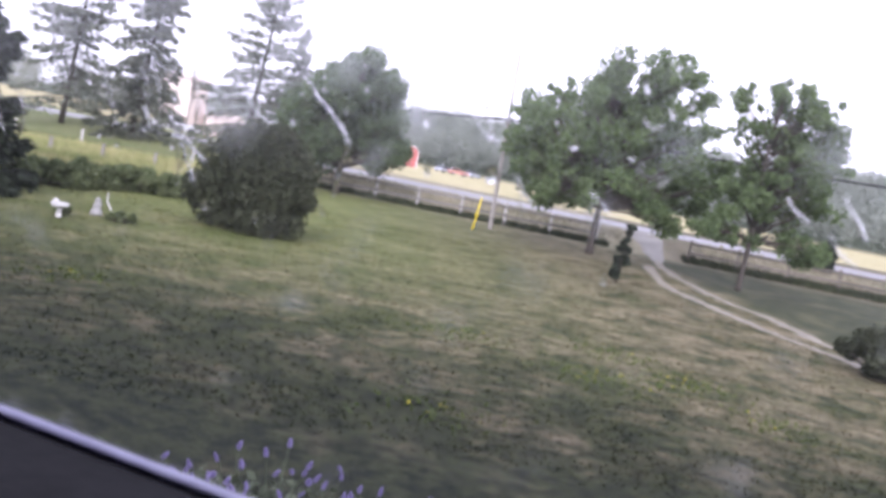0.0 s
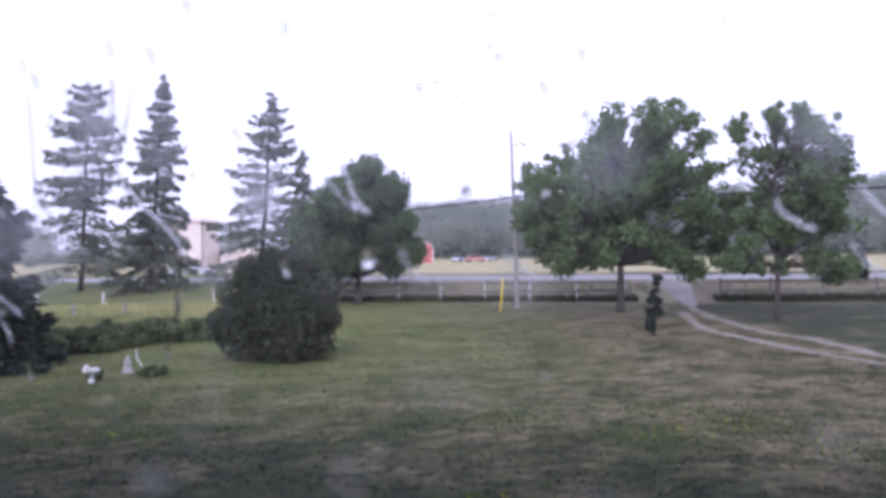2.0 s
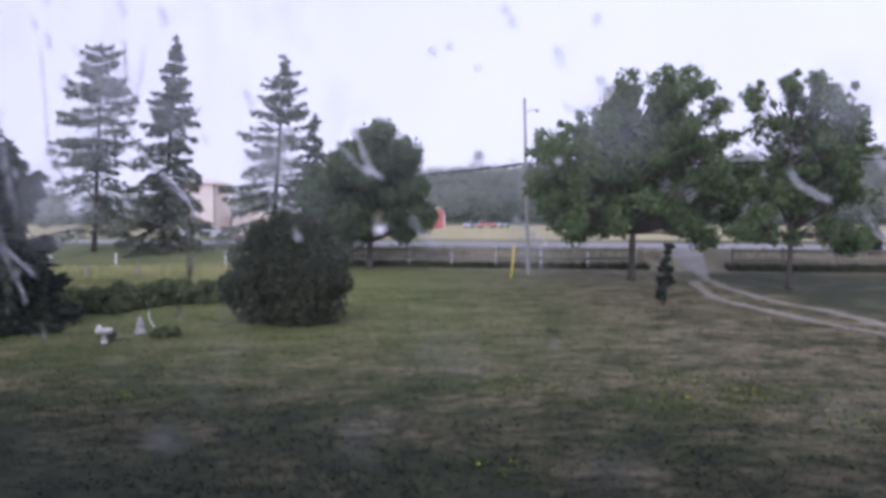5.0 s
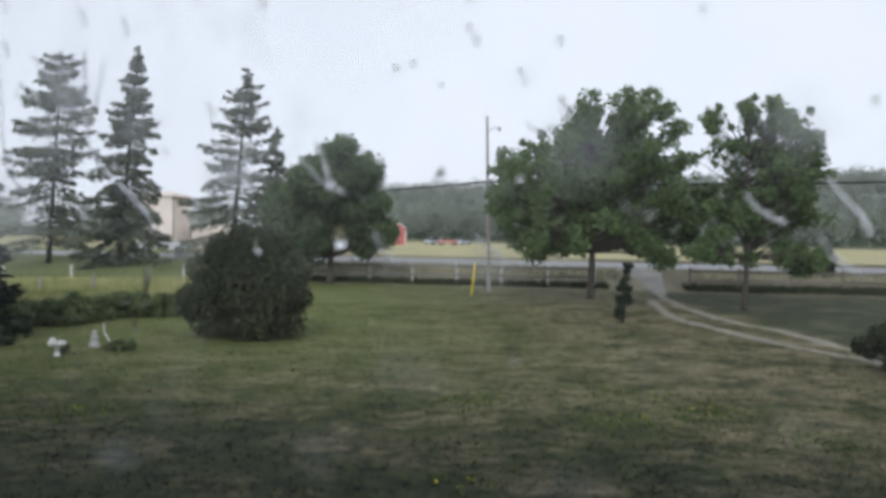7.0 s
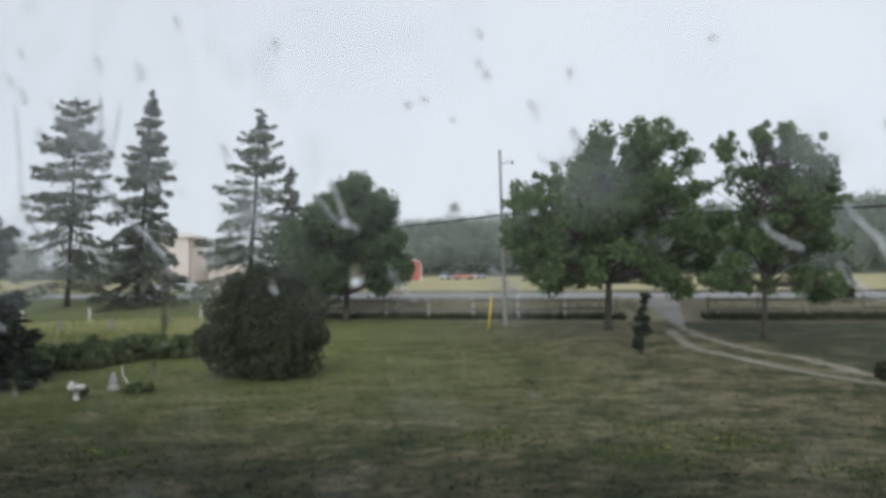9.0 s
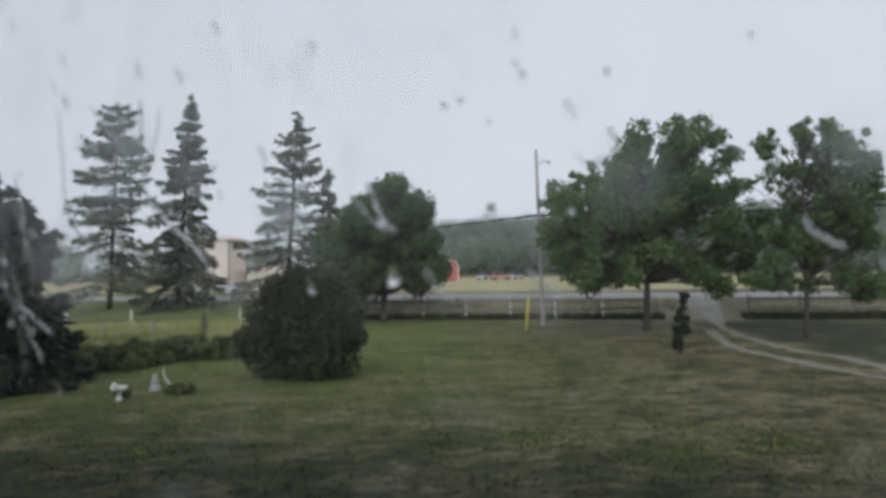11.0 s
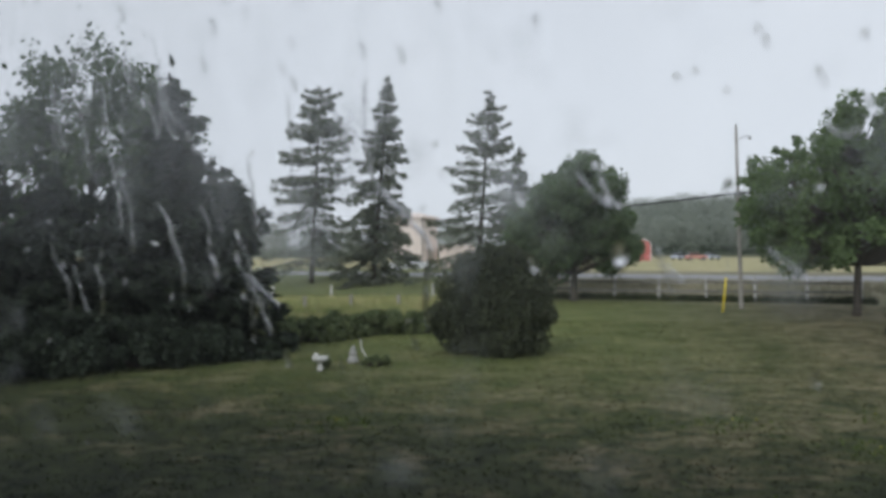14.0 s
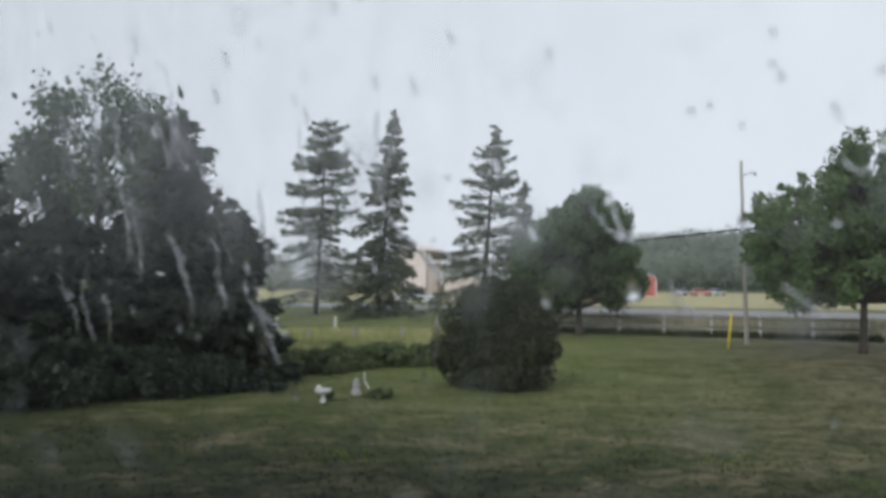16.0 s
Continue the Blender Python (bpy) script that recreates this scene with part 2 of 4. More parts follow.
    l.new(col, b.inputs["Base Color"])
    b.inputs["Roughness"].default_value = 0.9
    b.inputs["Specular IOR Level"].default_value = 0.15
    bp = n.new("ShaderNodeBump")
    bp.inputs["Strength"].default_value, bp.inputs["Distance"].default_value = 0.7, 0.06
    l.new(math_of("ADD", fine, mid), bp.inputs["Height"])
    l.new(bp.outputs[0], b.inputs["Normal"])
    return m


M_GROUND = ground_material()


# the pane's distance from the eye, and its fogged patches: along, height, reach, strength
PANE = 0.20
FOGGED = [(-0.0522, 2.7703, 0.014, 0.11), (-0.2034, 2.7745, 0.015, 0.20), (-0.1978, 2.7880, 0.012, 0.16), (-0.1431, 2.7648, 0.013, 0.20),
          (-0.0719, 2.7430, 0.010, 0.16), (-0.2228, 2.7537, 0.020, 0.30), (-0.1756, 2.7765, 0.010, 0.12), (-0.1304, 2.7536, 0.009, 0.08)]


def glass_material():
    """Wet, slightly misted window glass: clear, with a thin film that scatters a little of the sky's light."""
    m = bpy.data.materials.new("wet_window_glass")
    m.use_nodes = True
    n, l = m.node_tree.nodes, m.node_tree.links
    n.remove(n["Principled BSDF"])
    clear, gloss = n.new("ShaderNodeBsdfTransparent"), n.new("ShaderNodeBsdfGlossy")
    haze, spread = n.new("ShaderNodeBsdfTranslucent"), n.new("ShaderNodeBsdfRefraction")
    haze.inputs["Color"].default_value = (0.9, 0.93, 0.97, 1)
    spread.inputs["Roughness"].default_value, spread.inputs["IOR"].default_value = 0.45, 1.3
    gloss.inputs["Roughness"].default_value = 0.02
    film = n.new("ShaderNodeMixShader")
    film.inputs[0].default_value = 0.55
    l.new(haze.outputs[0], film.inputs[1])
    l.new(spread.outputs[0], film.inputs[2])
    co = n.new("ShaderNodeTexCoord")
    t = n.new("ShaderNodeTexNoise")
    t.inputs["Scale"].default_value, t.inputs["Detail"].default_value = 34, 2
    l.new(co.outputs["Object"], t.inputs["Vector"])
    r = n.new("ShaderNodeMapRange")
    r.interpolation_type = "SMOOTHSTEP"
    r.inputs[1].default_value, r.inputs[2].default_value = 0.58, 0.80
    r.inputs[3].default_value, r.inputs[4].default_value = 0.018, 0.20
    l.new(t.outputs["Fac"], r.inputs[0])
    # wetter towards the window's west side and upper part
    sep = n.new("ShaderNodeSeparateXYZ")
    l.new(co.outputs["Object"], sep.inputs[0])
    west, high = n.new("ShaderNodeMapRange"), n.new("ShaderNodeMapRange")
    west.inputs[1].default_value, west.inputs[2].default_value, west.inputs[3].default_value, west.inputs[4].default_value = -0.05, -0.19, 0.015, 0.115
    high.inputs[1].default_value, high.inputs[2].default_value = 2.732, 2.806
    l.new(sep.outputs[0], west.inputs[0])
    l.new(sep.outputs[2], high.inputs[0])
    wet, total = n.new("ShaderNodeMath"), n.new("ShaderNodeMath")
    wet.operation, total.operation = "MULTIPLY", "ADD"
    sheet = n.new("ShaderNodeMapping")
    sheet.inputs["Scale"].default_value = (38, 1, 16)
    l.new(co.outputs["Object"], sheet.inputs[0])
    run = n.new("ShaderNodeTexNoise")
    run.inputs["Scale"].default_value, run.inputs["Detail"].default_value, run.inputs["Distortion"].default_value = 1.0, 3, 1.5
    l.new(sheet.outputs[0], run.inputs["Vector"])
    runs_r = n.new("ShaderNodeMapRange")
    runs_r.inputs[1].default_value, runs_r.inputs[2].default_value, runs_r.inputs[3].default_value, runs_r.inputs[4].default_value = 0.38, 0.74, 0.7, 1.5
    l.new(run.outputs["Fac"], runs_r.inputs[0])
    streaky = n.new("ShaderNodeMath")
    streaky.operation = "MULTIPLY"
    l.new(west.outputs[0], streaky.inputs[0])
    l.new(runs_r.outputs[0], streaky.inputs[1])
    l.new(streaky.outputs[0], wet.inputs[0])
    l.new(high.outputs[0], wet.inputs[1])
    l.new(wet.outputs[0], total.inputs[0])
    l.new(r.outputs[0], total.inputs[1])
    amount = total.outputs[0]
    for pu, pz, reach, strength in FOGGED:
        off = n.new("ShaderNodeVectorMath")
        off.operation = "SUBTRACT"
        off.inputs[1].default_value = (pu, PANE, pz)
        l.new(co.outputs["Object"], off.inputs[0])
        away = n.new("ShaderNodeVectorMath")
        away.operation = "LENGTH"
        l.new(off.outputs[0], away.inputs[0])
        spot = n.new("ShaderNodeMapRange")
        spot.interpolation_type = "SMOOTHSTEP"
        spot.inputs[1].default_value, spot.inputs[2].default_value = reach, 0.0
        spot.inputs[3].default_value, spot.inputs[4].default_value = 0.0, strength
        l.new(away.outputs["Value"], spot.inputs[0])
        uneven, plus = n.new("ShaderNodeMath"), n.new("ShaderNodeMath")
        uneven.operation, plus.operation = "MULTIPLY", "ADD"
        l.new(spot.outputs[0], uneven.inputs[0])
        l.new(runs_r.outputs[0], uneven.inputs[1])
        l.new(amount, plus.inputs[0])
        l.new(uneven.outputs[0], plus.inputs[1])
        amount = plus.outputs[0]
    m1, m2 = n.new("ShaderNodeMixShader"), n.new("ShaderNodeMixShader")
    l.new(amount, m1.inputs[0])
    l.new(clear.outputs[0], m1.inputs[1])
    l.new(film.outputs[0], m1.inputs[2])
    m2.inputs[0].default_value = 0.03
    l.new(m1.outputs[0], m2.inputs[1])
    l.new(gloss.outputs[0], m2.inputs[2])
    l.new(m2.outputs[0], n["Material Output"].inputs[0])
    return m


def water_material():
    m = bpy.data.materials.new("rain_water")
    m.use_nodes = True
    b = m.node_tree.nodes["Principled BSDF"]
    b.inputs["Base Color"].default_value = (1, 1, 1, 1)
    b.inputs["Roughness"].default_value, b.inputs["IOR"].default_value = 0.0, 1.33
    b.inputs["Transmission Weight"].default_value = 1.0
    return m


M_GLASS, M_WATER = glass_material(), water_material()


# ---- mesh helpers ----
def mesh_object(name, verts, faces, mat, parent=None, label="", smooth=False):
    me = bpy.data.meshes.new(name)
    me.from_pydata([tuple(v) for v in verts], [], [tuple(f) for f in faces])
    me.materials.append(mat)
    if smooth:
        me.polygons.foreach_set("use_smooth", [True] * len(me.polygons))
    me.update()
    ob = new(name, me)
    if parent is not None:
        ob.parent = parent
    if label:
        tagged(ob, label)
    return ob


def part(name, bm, mat, parent=None, label="", smooth=False):
    """Links a bmesh as one mesh object under its thing."""
    me = bpy.data.meshes.new(name)
    bm.to_mesh(me)
    bm.free()
    me.materials.append(mat)
    if smooth:
        me.polygons.foreach_set("use_smooth", [True] * len(me.polygons))
    ob = new(name, me)
    if parent is not None:
        ob.parent = parent
    if label:
        tagged(ob, label)
    return ob


def thing(name, at, label, category, group="", turn=0.0):
    ob = new(name)
    ob.empty_display_size = 0.2
    ob.matrix_world = pose(at[0], at[1], at[2], 0, 0, turn)
    return tagged(ob, label, category, group)


def quads(name, V, mat, parent=None, label=""):
    """One mesh of many loose four-cornered leaves. V: leaves x 4 x 3."""
    n = len(V)
    me = bpy.data.meshes.new(name)
    me.vertices.add(n * 4)
    me.vertices.foreach_set("co", np.ascontiguousarray(V, dtype=np.float32).ravel())
    me.loops.add(n * 4)
    me.loops.foreach_set("vertex_index", np.arange(n * 4, dtype=np.int32))
    me.polygons.add(n)
    me.polygons.foreach_set("loop_start", np.arange(0, n * 4, 4, dtype=np.int32))
    me.update(calc_edges=True)
    me.materials.append(mat)
    ob = new(name, me)
    if parent is not None:
        ob.parent = parent
    if label:
        tagged(ob, label)
    return ob


def leaves_at(P, size, rng, long=1.5, flat=0.0):
    """Diamond leaves at the points P, turned at random; flat presses them towards level."""
    n = len(P)
    a = rng.normal(size=(n, 3))
    a[:, 2] *= 1 - flat
    a /= np.linalg.norm(a, axis=1, keepdims=True) + 1e-9
    b = np.cross(a, rng.normal(size=(n, 3)))
    b /= np.linalg.norm(b, axis=1, keepdims=True) + 1e-9
    s = size * rng.uniform(0.6, 1.3, (n, 1))
    return np.stack([P - a * s * long * 0.5, P + b * s * 0.5, P + a * s * long * 0.5, P - b * s * 0.5], axis=1)


def tubes(runs, sides=6):
    """Vertices and faces of tapered tubes. runs: lists of (point, radius)."""
    V, F = [], []
    for run in runs:
        start = len(V)
        for i, (p, r) in enumerate(run):
            p = Vector(p)
            d = (Vector(run[min(i + 1, len(run) - 1)][0]) - Vector(run[max(i - 1, 0)][0])).normalized()
            u = d.orthogonal().normalized()
            w = d.cross(u)
            for k in range(sides):
                a = 2 * math.pi * k / sides
                V.append(p + (u * math.cos(a) + w * math.sin(a)) * r)
        for i in range(len(run) - 1):
            for k in range(sides):
                a, b = start + i * sides + k, start + i * sides + (k + 1) % sides
                F.append((a, b, b + sides, a + sides))
        F.append(tuple(start + k for k in reversed(range(sides))))
        F.append(tuple(start + (len(run) - 1) * sides + k for k in range(sides)))
    return V, F


def box_bm(lo, hi, bevel=0.0):
    bm = bmesh.new()
    bmesh.ops.create_cube(bm, size=1.0)
    for v in bm.verts:
        v.co = Vector([lo[i] + (v.co[i] + 0.5) * (hi[i] - lo[i]) for i in range(3)])
    if bevel:
        bmesh.ops.bevel(bm, geom=bm.edges[:], offset=bevel, segments=2, affect="EDGES", profile=0.5)
    return bm


def lathe(profile, sides=20):
    """A turned shape from (radius, height) pairs."""
    bm = bmesh.new()
    rings = []
    for r, z in profile:
        rings.append([bm.verts.new((r * math.cos(2 * math.pi * k / sides), r * math.sin(2 * math.pi * k / sides), z)) for k in range(sides)])
    for a, b in zip(rings, rings[1:]):
        for k in range(sides):
            bm.faces.new((a[k], a[(k + 1) % sides], b[(k + 1) % sides], b[k]))
    bm.faces.new(list(reversed(rings[0])))
    bm.faces.new(rings[-1])
    return bm


# ---- ground ----
PROFILE_S = [-1000, 0, 51, 53.5, 59.5, 61, 71.5, 74, 80, 120, 160, 250, 300, 900, 5000]
PROFILE_Z = [0, 0, 0, 0.05, 0.93, 1.0, 1.08, 0.95, 1.05, 1.15, 1.15, 1.0, 1.1, 9.0, 9.0]
HILL_AZ = [-60, -26, -14, -3, 2, 10, 20, 60]
HILL_EL = [0.075, 0.078, 0.068, 0.065, 0.058, 0.036, 0.018, 0.014]


def ground_z(x, y):
    s = y + 0.28 * x
    z = np.interp(s, PROFILE_S, PROFILE_Z)
    r = np.hypot(x, y)
    az = np.degrees(np.arctan2(-x, y))
    el = np.interp(az, HILL_AZ, HILL_EL)
    rise = np.clip((r - 275) / 130, 0, 1)
    rise = rise * rise * (3 - 2 * rise)
    hill = np.maximum(el * 400 + 2.75 - 13 - 2.4, 0)
    z = z + np.where(y > 0, hill * rise, 0)
    near = np.clip(1 - np.abs(s - 30) / 35, 0, 1)
    return z + near * (0.03 * np.sin(x * 0.55 + 1) * np.cos(y * 0.4) + 0.02 * np.sin(x * 1.3 + y * 0.9))


def gz(x, y):
    return float(ground_z(np.array(x, float), np.array(y, float)))


def polar(az, r):
    """A place by its bearing to the west of north in degrees and its distance."""
    x, y = -r * math.sin(radians(az)), r * math.cos(radians(az))
    return (x, y, gz(x, y))


def build_ground():
    def steps(a, b, n):
        return np.linspace(a, b, n, endpoint=False)
    xs = np.concatenate([steps(-4000, -600, 8), steps(-600, -100, 34), steps(-100, -40, 40), steps(-40, 40, 134), steps(40, 100, 40), steps(100, 600, 34), np.linspace(600, 4000, 9)])
    ys = np.concatenate([steps(-600, -20, 8), steps(-20, 5, 12), steps(5, 95, 180), steps(95, 300, 60), steps(300, 600, 40), np.linspace(600, 4500, 14)])
    X, Y = np.meshgrid(xs, ys)
    Z = ground_z(X, Y)
    nx, ny = len(xs), len(ys)
    V = np.stack([X, Y, Z], -1).reshape(-1, 3)
    i = np.arange(ny - 1)[:, None] * nx + np.arange(nx - 1)[None, :]
    F = np.stack([i, i + 1, i + nx + 1, i + nx], -1).reshape(-1, 4)
    ob = mesh_object("ground", V.tolist(), F.tolist(), M_GROUND, smooth=True)
    tagged(ob, "patchy dry lawn running out to straw-coloured fields", "ground", kind="structure")


build_ground()


def strip(name, centre, width, lift, mat, label, category, cross=4, ragged=0.0, seed=1):
    """A band of ground surface laid along a line of plan points."""
    rng = np.random.default_rng(seed)
    pts = []
    for (x0, y0), (x1, y1) in zip(centre, centre[1:]):
        n = max(2, int(math.hypot(x1 - x0, y1 - y0) / 0.8))
        pts += [(x0 + (x1 - x0) * k / n, y0 + (y1 - y0) * k / n) for k in range(n)]
    pts.append(centre[-1])
    V, F = [], []
    for i, (x, y) in enumerate(pts):
        a, b = pts[max(i - 1, 0)], pts[min(i + 1, len(pts) - 1)]
        d = Vector((b[0] - a[0], b[1] - a[1], 0)).normalized()
        nrm = Vector((-d.y, d.x, 0))
        w0, w1 = width * 0.5 + rng.normal() * ragged, width * 0.5 + rng.normal() * ragged
        for k in range(cross + 1):
            o = -w0 + (w0 + w1) * k / cross
            px, py = x + nrm.x * o, y + nrm.y * o
            crown = lift * (1.0 if 0 < k < cross else 0.3)
            V.append((px, py, gz(px, py) + crown))
    for i in range(len(pts) - 1):
        for k in range(cross):
            a = i * (cross + 1) + k
            F.append((a, a + 1, a + cross + 2, a + cross + 1))
    ob = mesh_object(name, V, F, mat, smooth=True)
    return tagged(ob, label, category, kind="structure")


def smooth_line(pts, n=8):
    out = []
    for i in range(len(pts) - 1):
        p0, p1, p2, p3 = (Vector(pts[max(i - 1, 0)]), Vector(pts[i]), Vector(pts[i + 1]), Vector(pts[min(i + 2, len(pts) - 1)]))
        for k in range(n):
            t = k / n
            q = 0.5 * (2 * p1 + (p2 - p0) * t + (2 * p0 - 5 * p1 + 4 * p2 - p3) * t * t + (3 * p1 - p0 - 3 * p2 + p3) * t ** 3)
            out.append((q.x, q.y))
    out.append(tuple(pts[-1]))
    return out


strip("road", [(-300, 66 + 84), (0, 66), (120, 66 - 33.6)], 9.0, 0.05, M_ROAD, "pale wet asphalt country road", "road", 6, 0.05)
EAST_TRACK = smooth_line([(13.3, -4), (12.7, 10), (11.9, 20), (11.2, 24.4), (11.0, 28), (10.6, 32), (10.6, 35.2), (11.1, 41), (11.8, 45.6), (12.75, 50.5), (13.2, 54)])
WEST_TRACK = smooth_line([(11.7, -4), (11.2, 10), (10.6, 20), (9.95, 23.6), (9.55, 26.4), (9.15, 29.6), (9.0, 32.2), (9.35, 35.6), (9.95, 39.4), (10.5, 42)])
strip("driveway_track", EAST_TRACK, 0.48, 0.03, M_DIRT, "pale gravel wheel track across the lawn", "driveway", 3, 0.08, 2)
strip("driveway_track", WEST_TRACK, 0.46, 0.03, M_DIRT, "pale gravel wheel track across the lawn", "driveway", 3, 0.08, 3)


def driveway_mouth():
    """Gravel flare where the track meets the road: narrow on the lawn, wide at the asphalt."""
    rng = np.random.default_rng(4)
    rows = [(46.5, 11.7, 12.3), (48.5, 12.0, 12.8), (50.5, 12.3, 13.25), (52.5, 12.45, 13.65), (54.5, 12.4, 14.1), (56.5, 12.2, 15.0), (58.0, 11.7, 15.9), (59.5, 10.8, 16.8), (61.0, 9.8, 18.0)]
    V, F = [], []
    for y, x0, x1 in rows:
        a, b = x0 + rng.normal() * 0.06, x1 + rng.normal() * 0.06
        for k in range(7):
            x = a + (b - a) * k / 6
            yy = y - 0.28 * (x - 13.5) * max(0.0, (y - 54) / 7)
            V.append((x, yy, gz(x, yy) + (0.035 if 0 < k < 6 else 0.008)))
    for i in range(len(rows) - 1):
        for k in range(6):
            q = i * 7 + k
            F.append((q, q + 1, q + 8, q + 7))
    ob = mesh_object("driveway_mouth", V, F, M_WETGRAVEL, smooth=True)
    tagged(ob, "pale wet gravel mouth of the driveway at the road", "driveway", kind="structure")


driveway_mouth()


# ---- trees ----
def broadleaf(at, height, crown_base, radius, mat, label, seed, clumps=46, leaves=420, leaf=0.17, trunk_r=0.22, lump=1.0, category="tree", name="tree", lobes=None, airy=0.0):
    """A deciduous tree: tapered trunk, limbs to each clump, a crown of many small leaves with gaps."""
    rng = np.random.default_rng(seed)
    top = thing(name, at, label, category, turn=0 if lobes else float(rng.uniform(0, 360)))
    mid = crown_base + (height - crown_base) * 0.5
    half = (height - crown_base) * 0.5
    centres = []
    while len(centres) < clumps:
        p = rng.uniform(-1, 1, 3)
        q = np.linalg.norm(p)
        if q > 1 or q < 0.42:
            continue
        c = np.array([p[0] * (radius - 0.5 * lump), p[1] * (radius - 0.5 * lump), mid + p[2] * (half - 0.45 * lump)])
        centres.append(c)
    sprigs = []
    if lobes:
        centres = []
        for lx, lz, lr in lobes:
            lz = crown_base + (lz - crown_base) * (1 - 0.05 * airy)
            for k in range(max(6, int(9 * lr * lr / max(lump, 0.3) ** 1.2 * 0.7))):
                d = rng.normal(size=3)
                d *= max(lr - 0.4 * lump, 0.3 * lr) * rng.uniform(0.4, 1.0) / np.linalg.norm(d)
                if rng.uniform() < airy:
                    continue
                centres.append(np.array([lx, rng.normal() * radius * 0.36, lz]) + d)
            for k in range(int(5 * airy * 2 * lr)):
                a = rng.uniform(-0.5, 3.64)
                reach = lr * rng.uniform(0.8, 1.05)
                sprigs.append((np.array([lx + math.cos(a) * reach, rng.normal() * radius * 0.25, lz + math.sin(a) * reach]), 0.55))
    runs = []
    trunk_top = crown_base + (height - crown_base) * 0.62
    prof = [(0, trunk_r * 1.35), (0.25, trunk_r * 1.05), (crown_base, trunk_r * 0.85), (mid, trunk_r * 0.55), (trunk_top, trunk_r * 0.25)]
    runs.append([((0.05 * math.sin(z), 0.05 * math.cos(z * 1.3), z), r) for z, r in prof])
    P = []
    for c, small in [(c, 1.0) for c in centres] + sprigs:
        z0 = min(max(crown_base * 0.9, c[2] - 0.5 * np.hypot(c[0], c[1]) - 0.4), trunk_top * 0.95)
        m = np.array([c[0] * 0.5, c[1] * 0.5, z0 + (c[2] - z0) * 0.42 + 0.15])
        runs.append([((0, 0, z0), trunk_r * 0.3), (tuple(m), trunk_r * 0.18), (tuple(c), trunk_r * 0.06)])
        k = int(leaves * small ** 2 * rng.uniform(0.6, 1.3))
        rad = lump * small * rng.uniform(0.65, 1.25)
        d = rng.normal(size=(k, 3))
        d /= np.linalg.norm(d, axis=1, keepdims=True)
        rr = rad * rng.uniform(0.25, 1.0, (k, 1)) ** 0.6
        wob = 1 + 0.3 * np.sin(d[:, :1] * 5 + rng.uniform(0, 6)) * np.cos(d[:, 1:2] * 4)
        P.append(c + d * rr * wob * np.array([1.05, 1.05, 0.92]))
    V, F = tubes(runs, 6)
    mesh_object("trunk", V, F, M_BARK, top, smooth=True)
    quads("crown", leaves_at(np.concatenate(P), leaf, rng), mat, top)
    return top


def sprays_at(P, A, size, rng, long=2.4):
    """Slender needle sprays at the points P, each lying along its own direction A."""
    A = A / (np.linalg.norm(A, axis=1, keepdims=True) + 1e-9)
    b = np.cross(A, rng.normal(size=A.shape))
    b /= np.linalg.norm(b, axis=1, keepdims=True) + 1e-9
    s = size * rng.uniform(0.6, 1.3, (len(P), 1))
    return np.stack([P - A * s * long * 0.3, P + b * s * 0.5, P + A * s * long * 0.7, P - b * s * 0.5], axis=1)


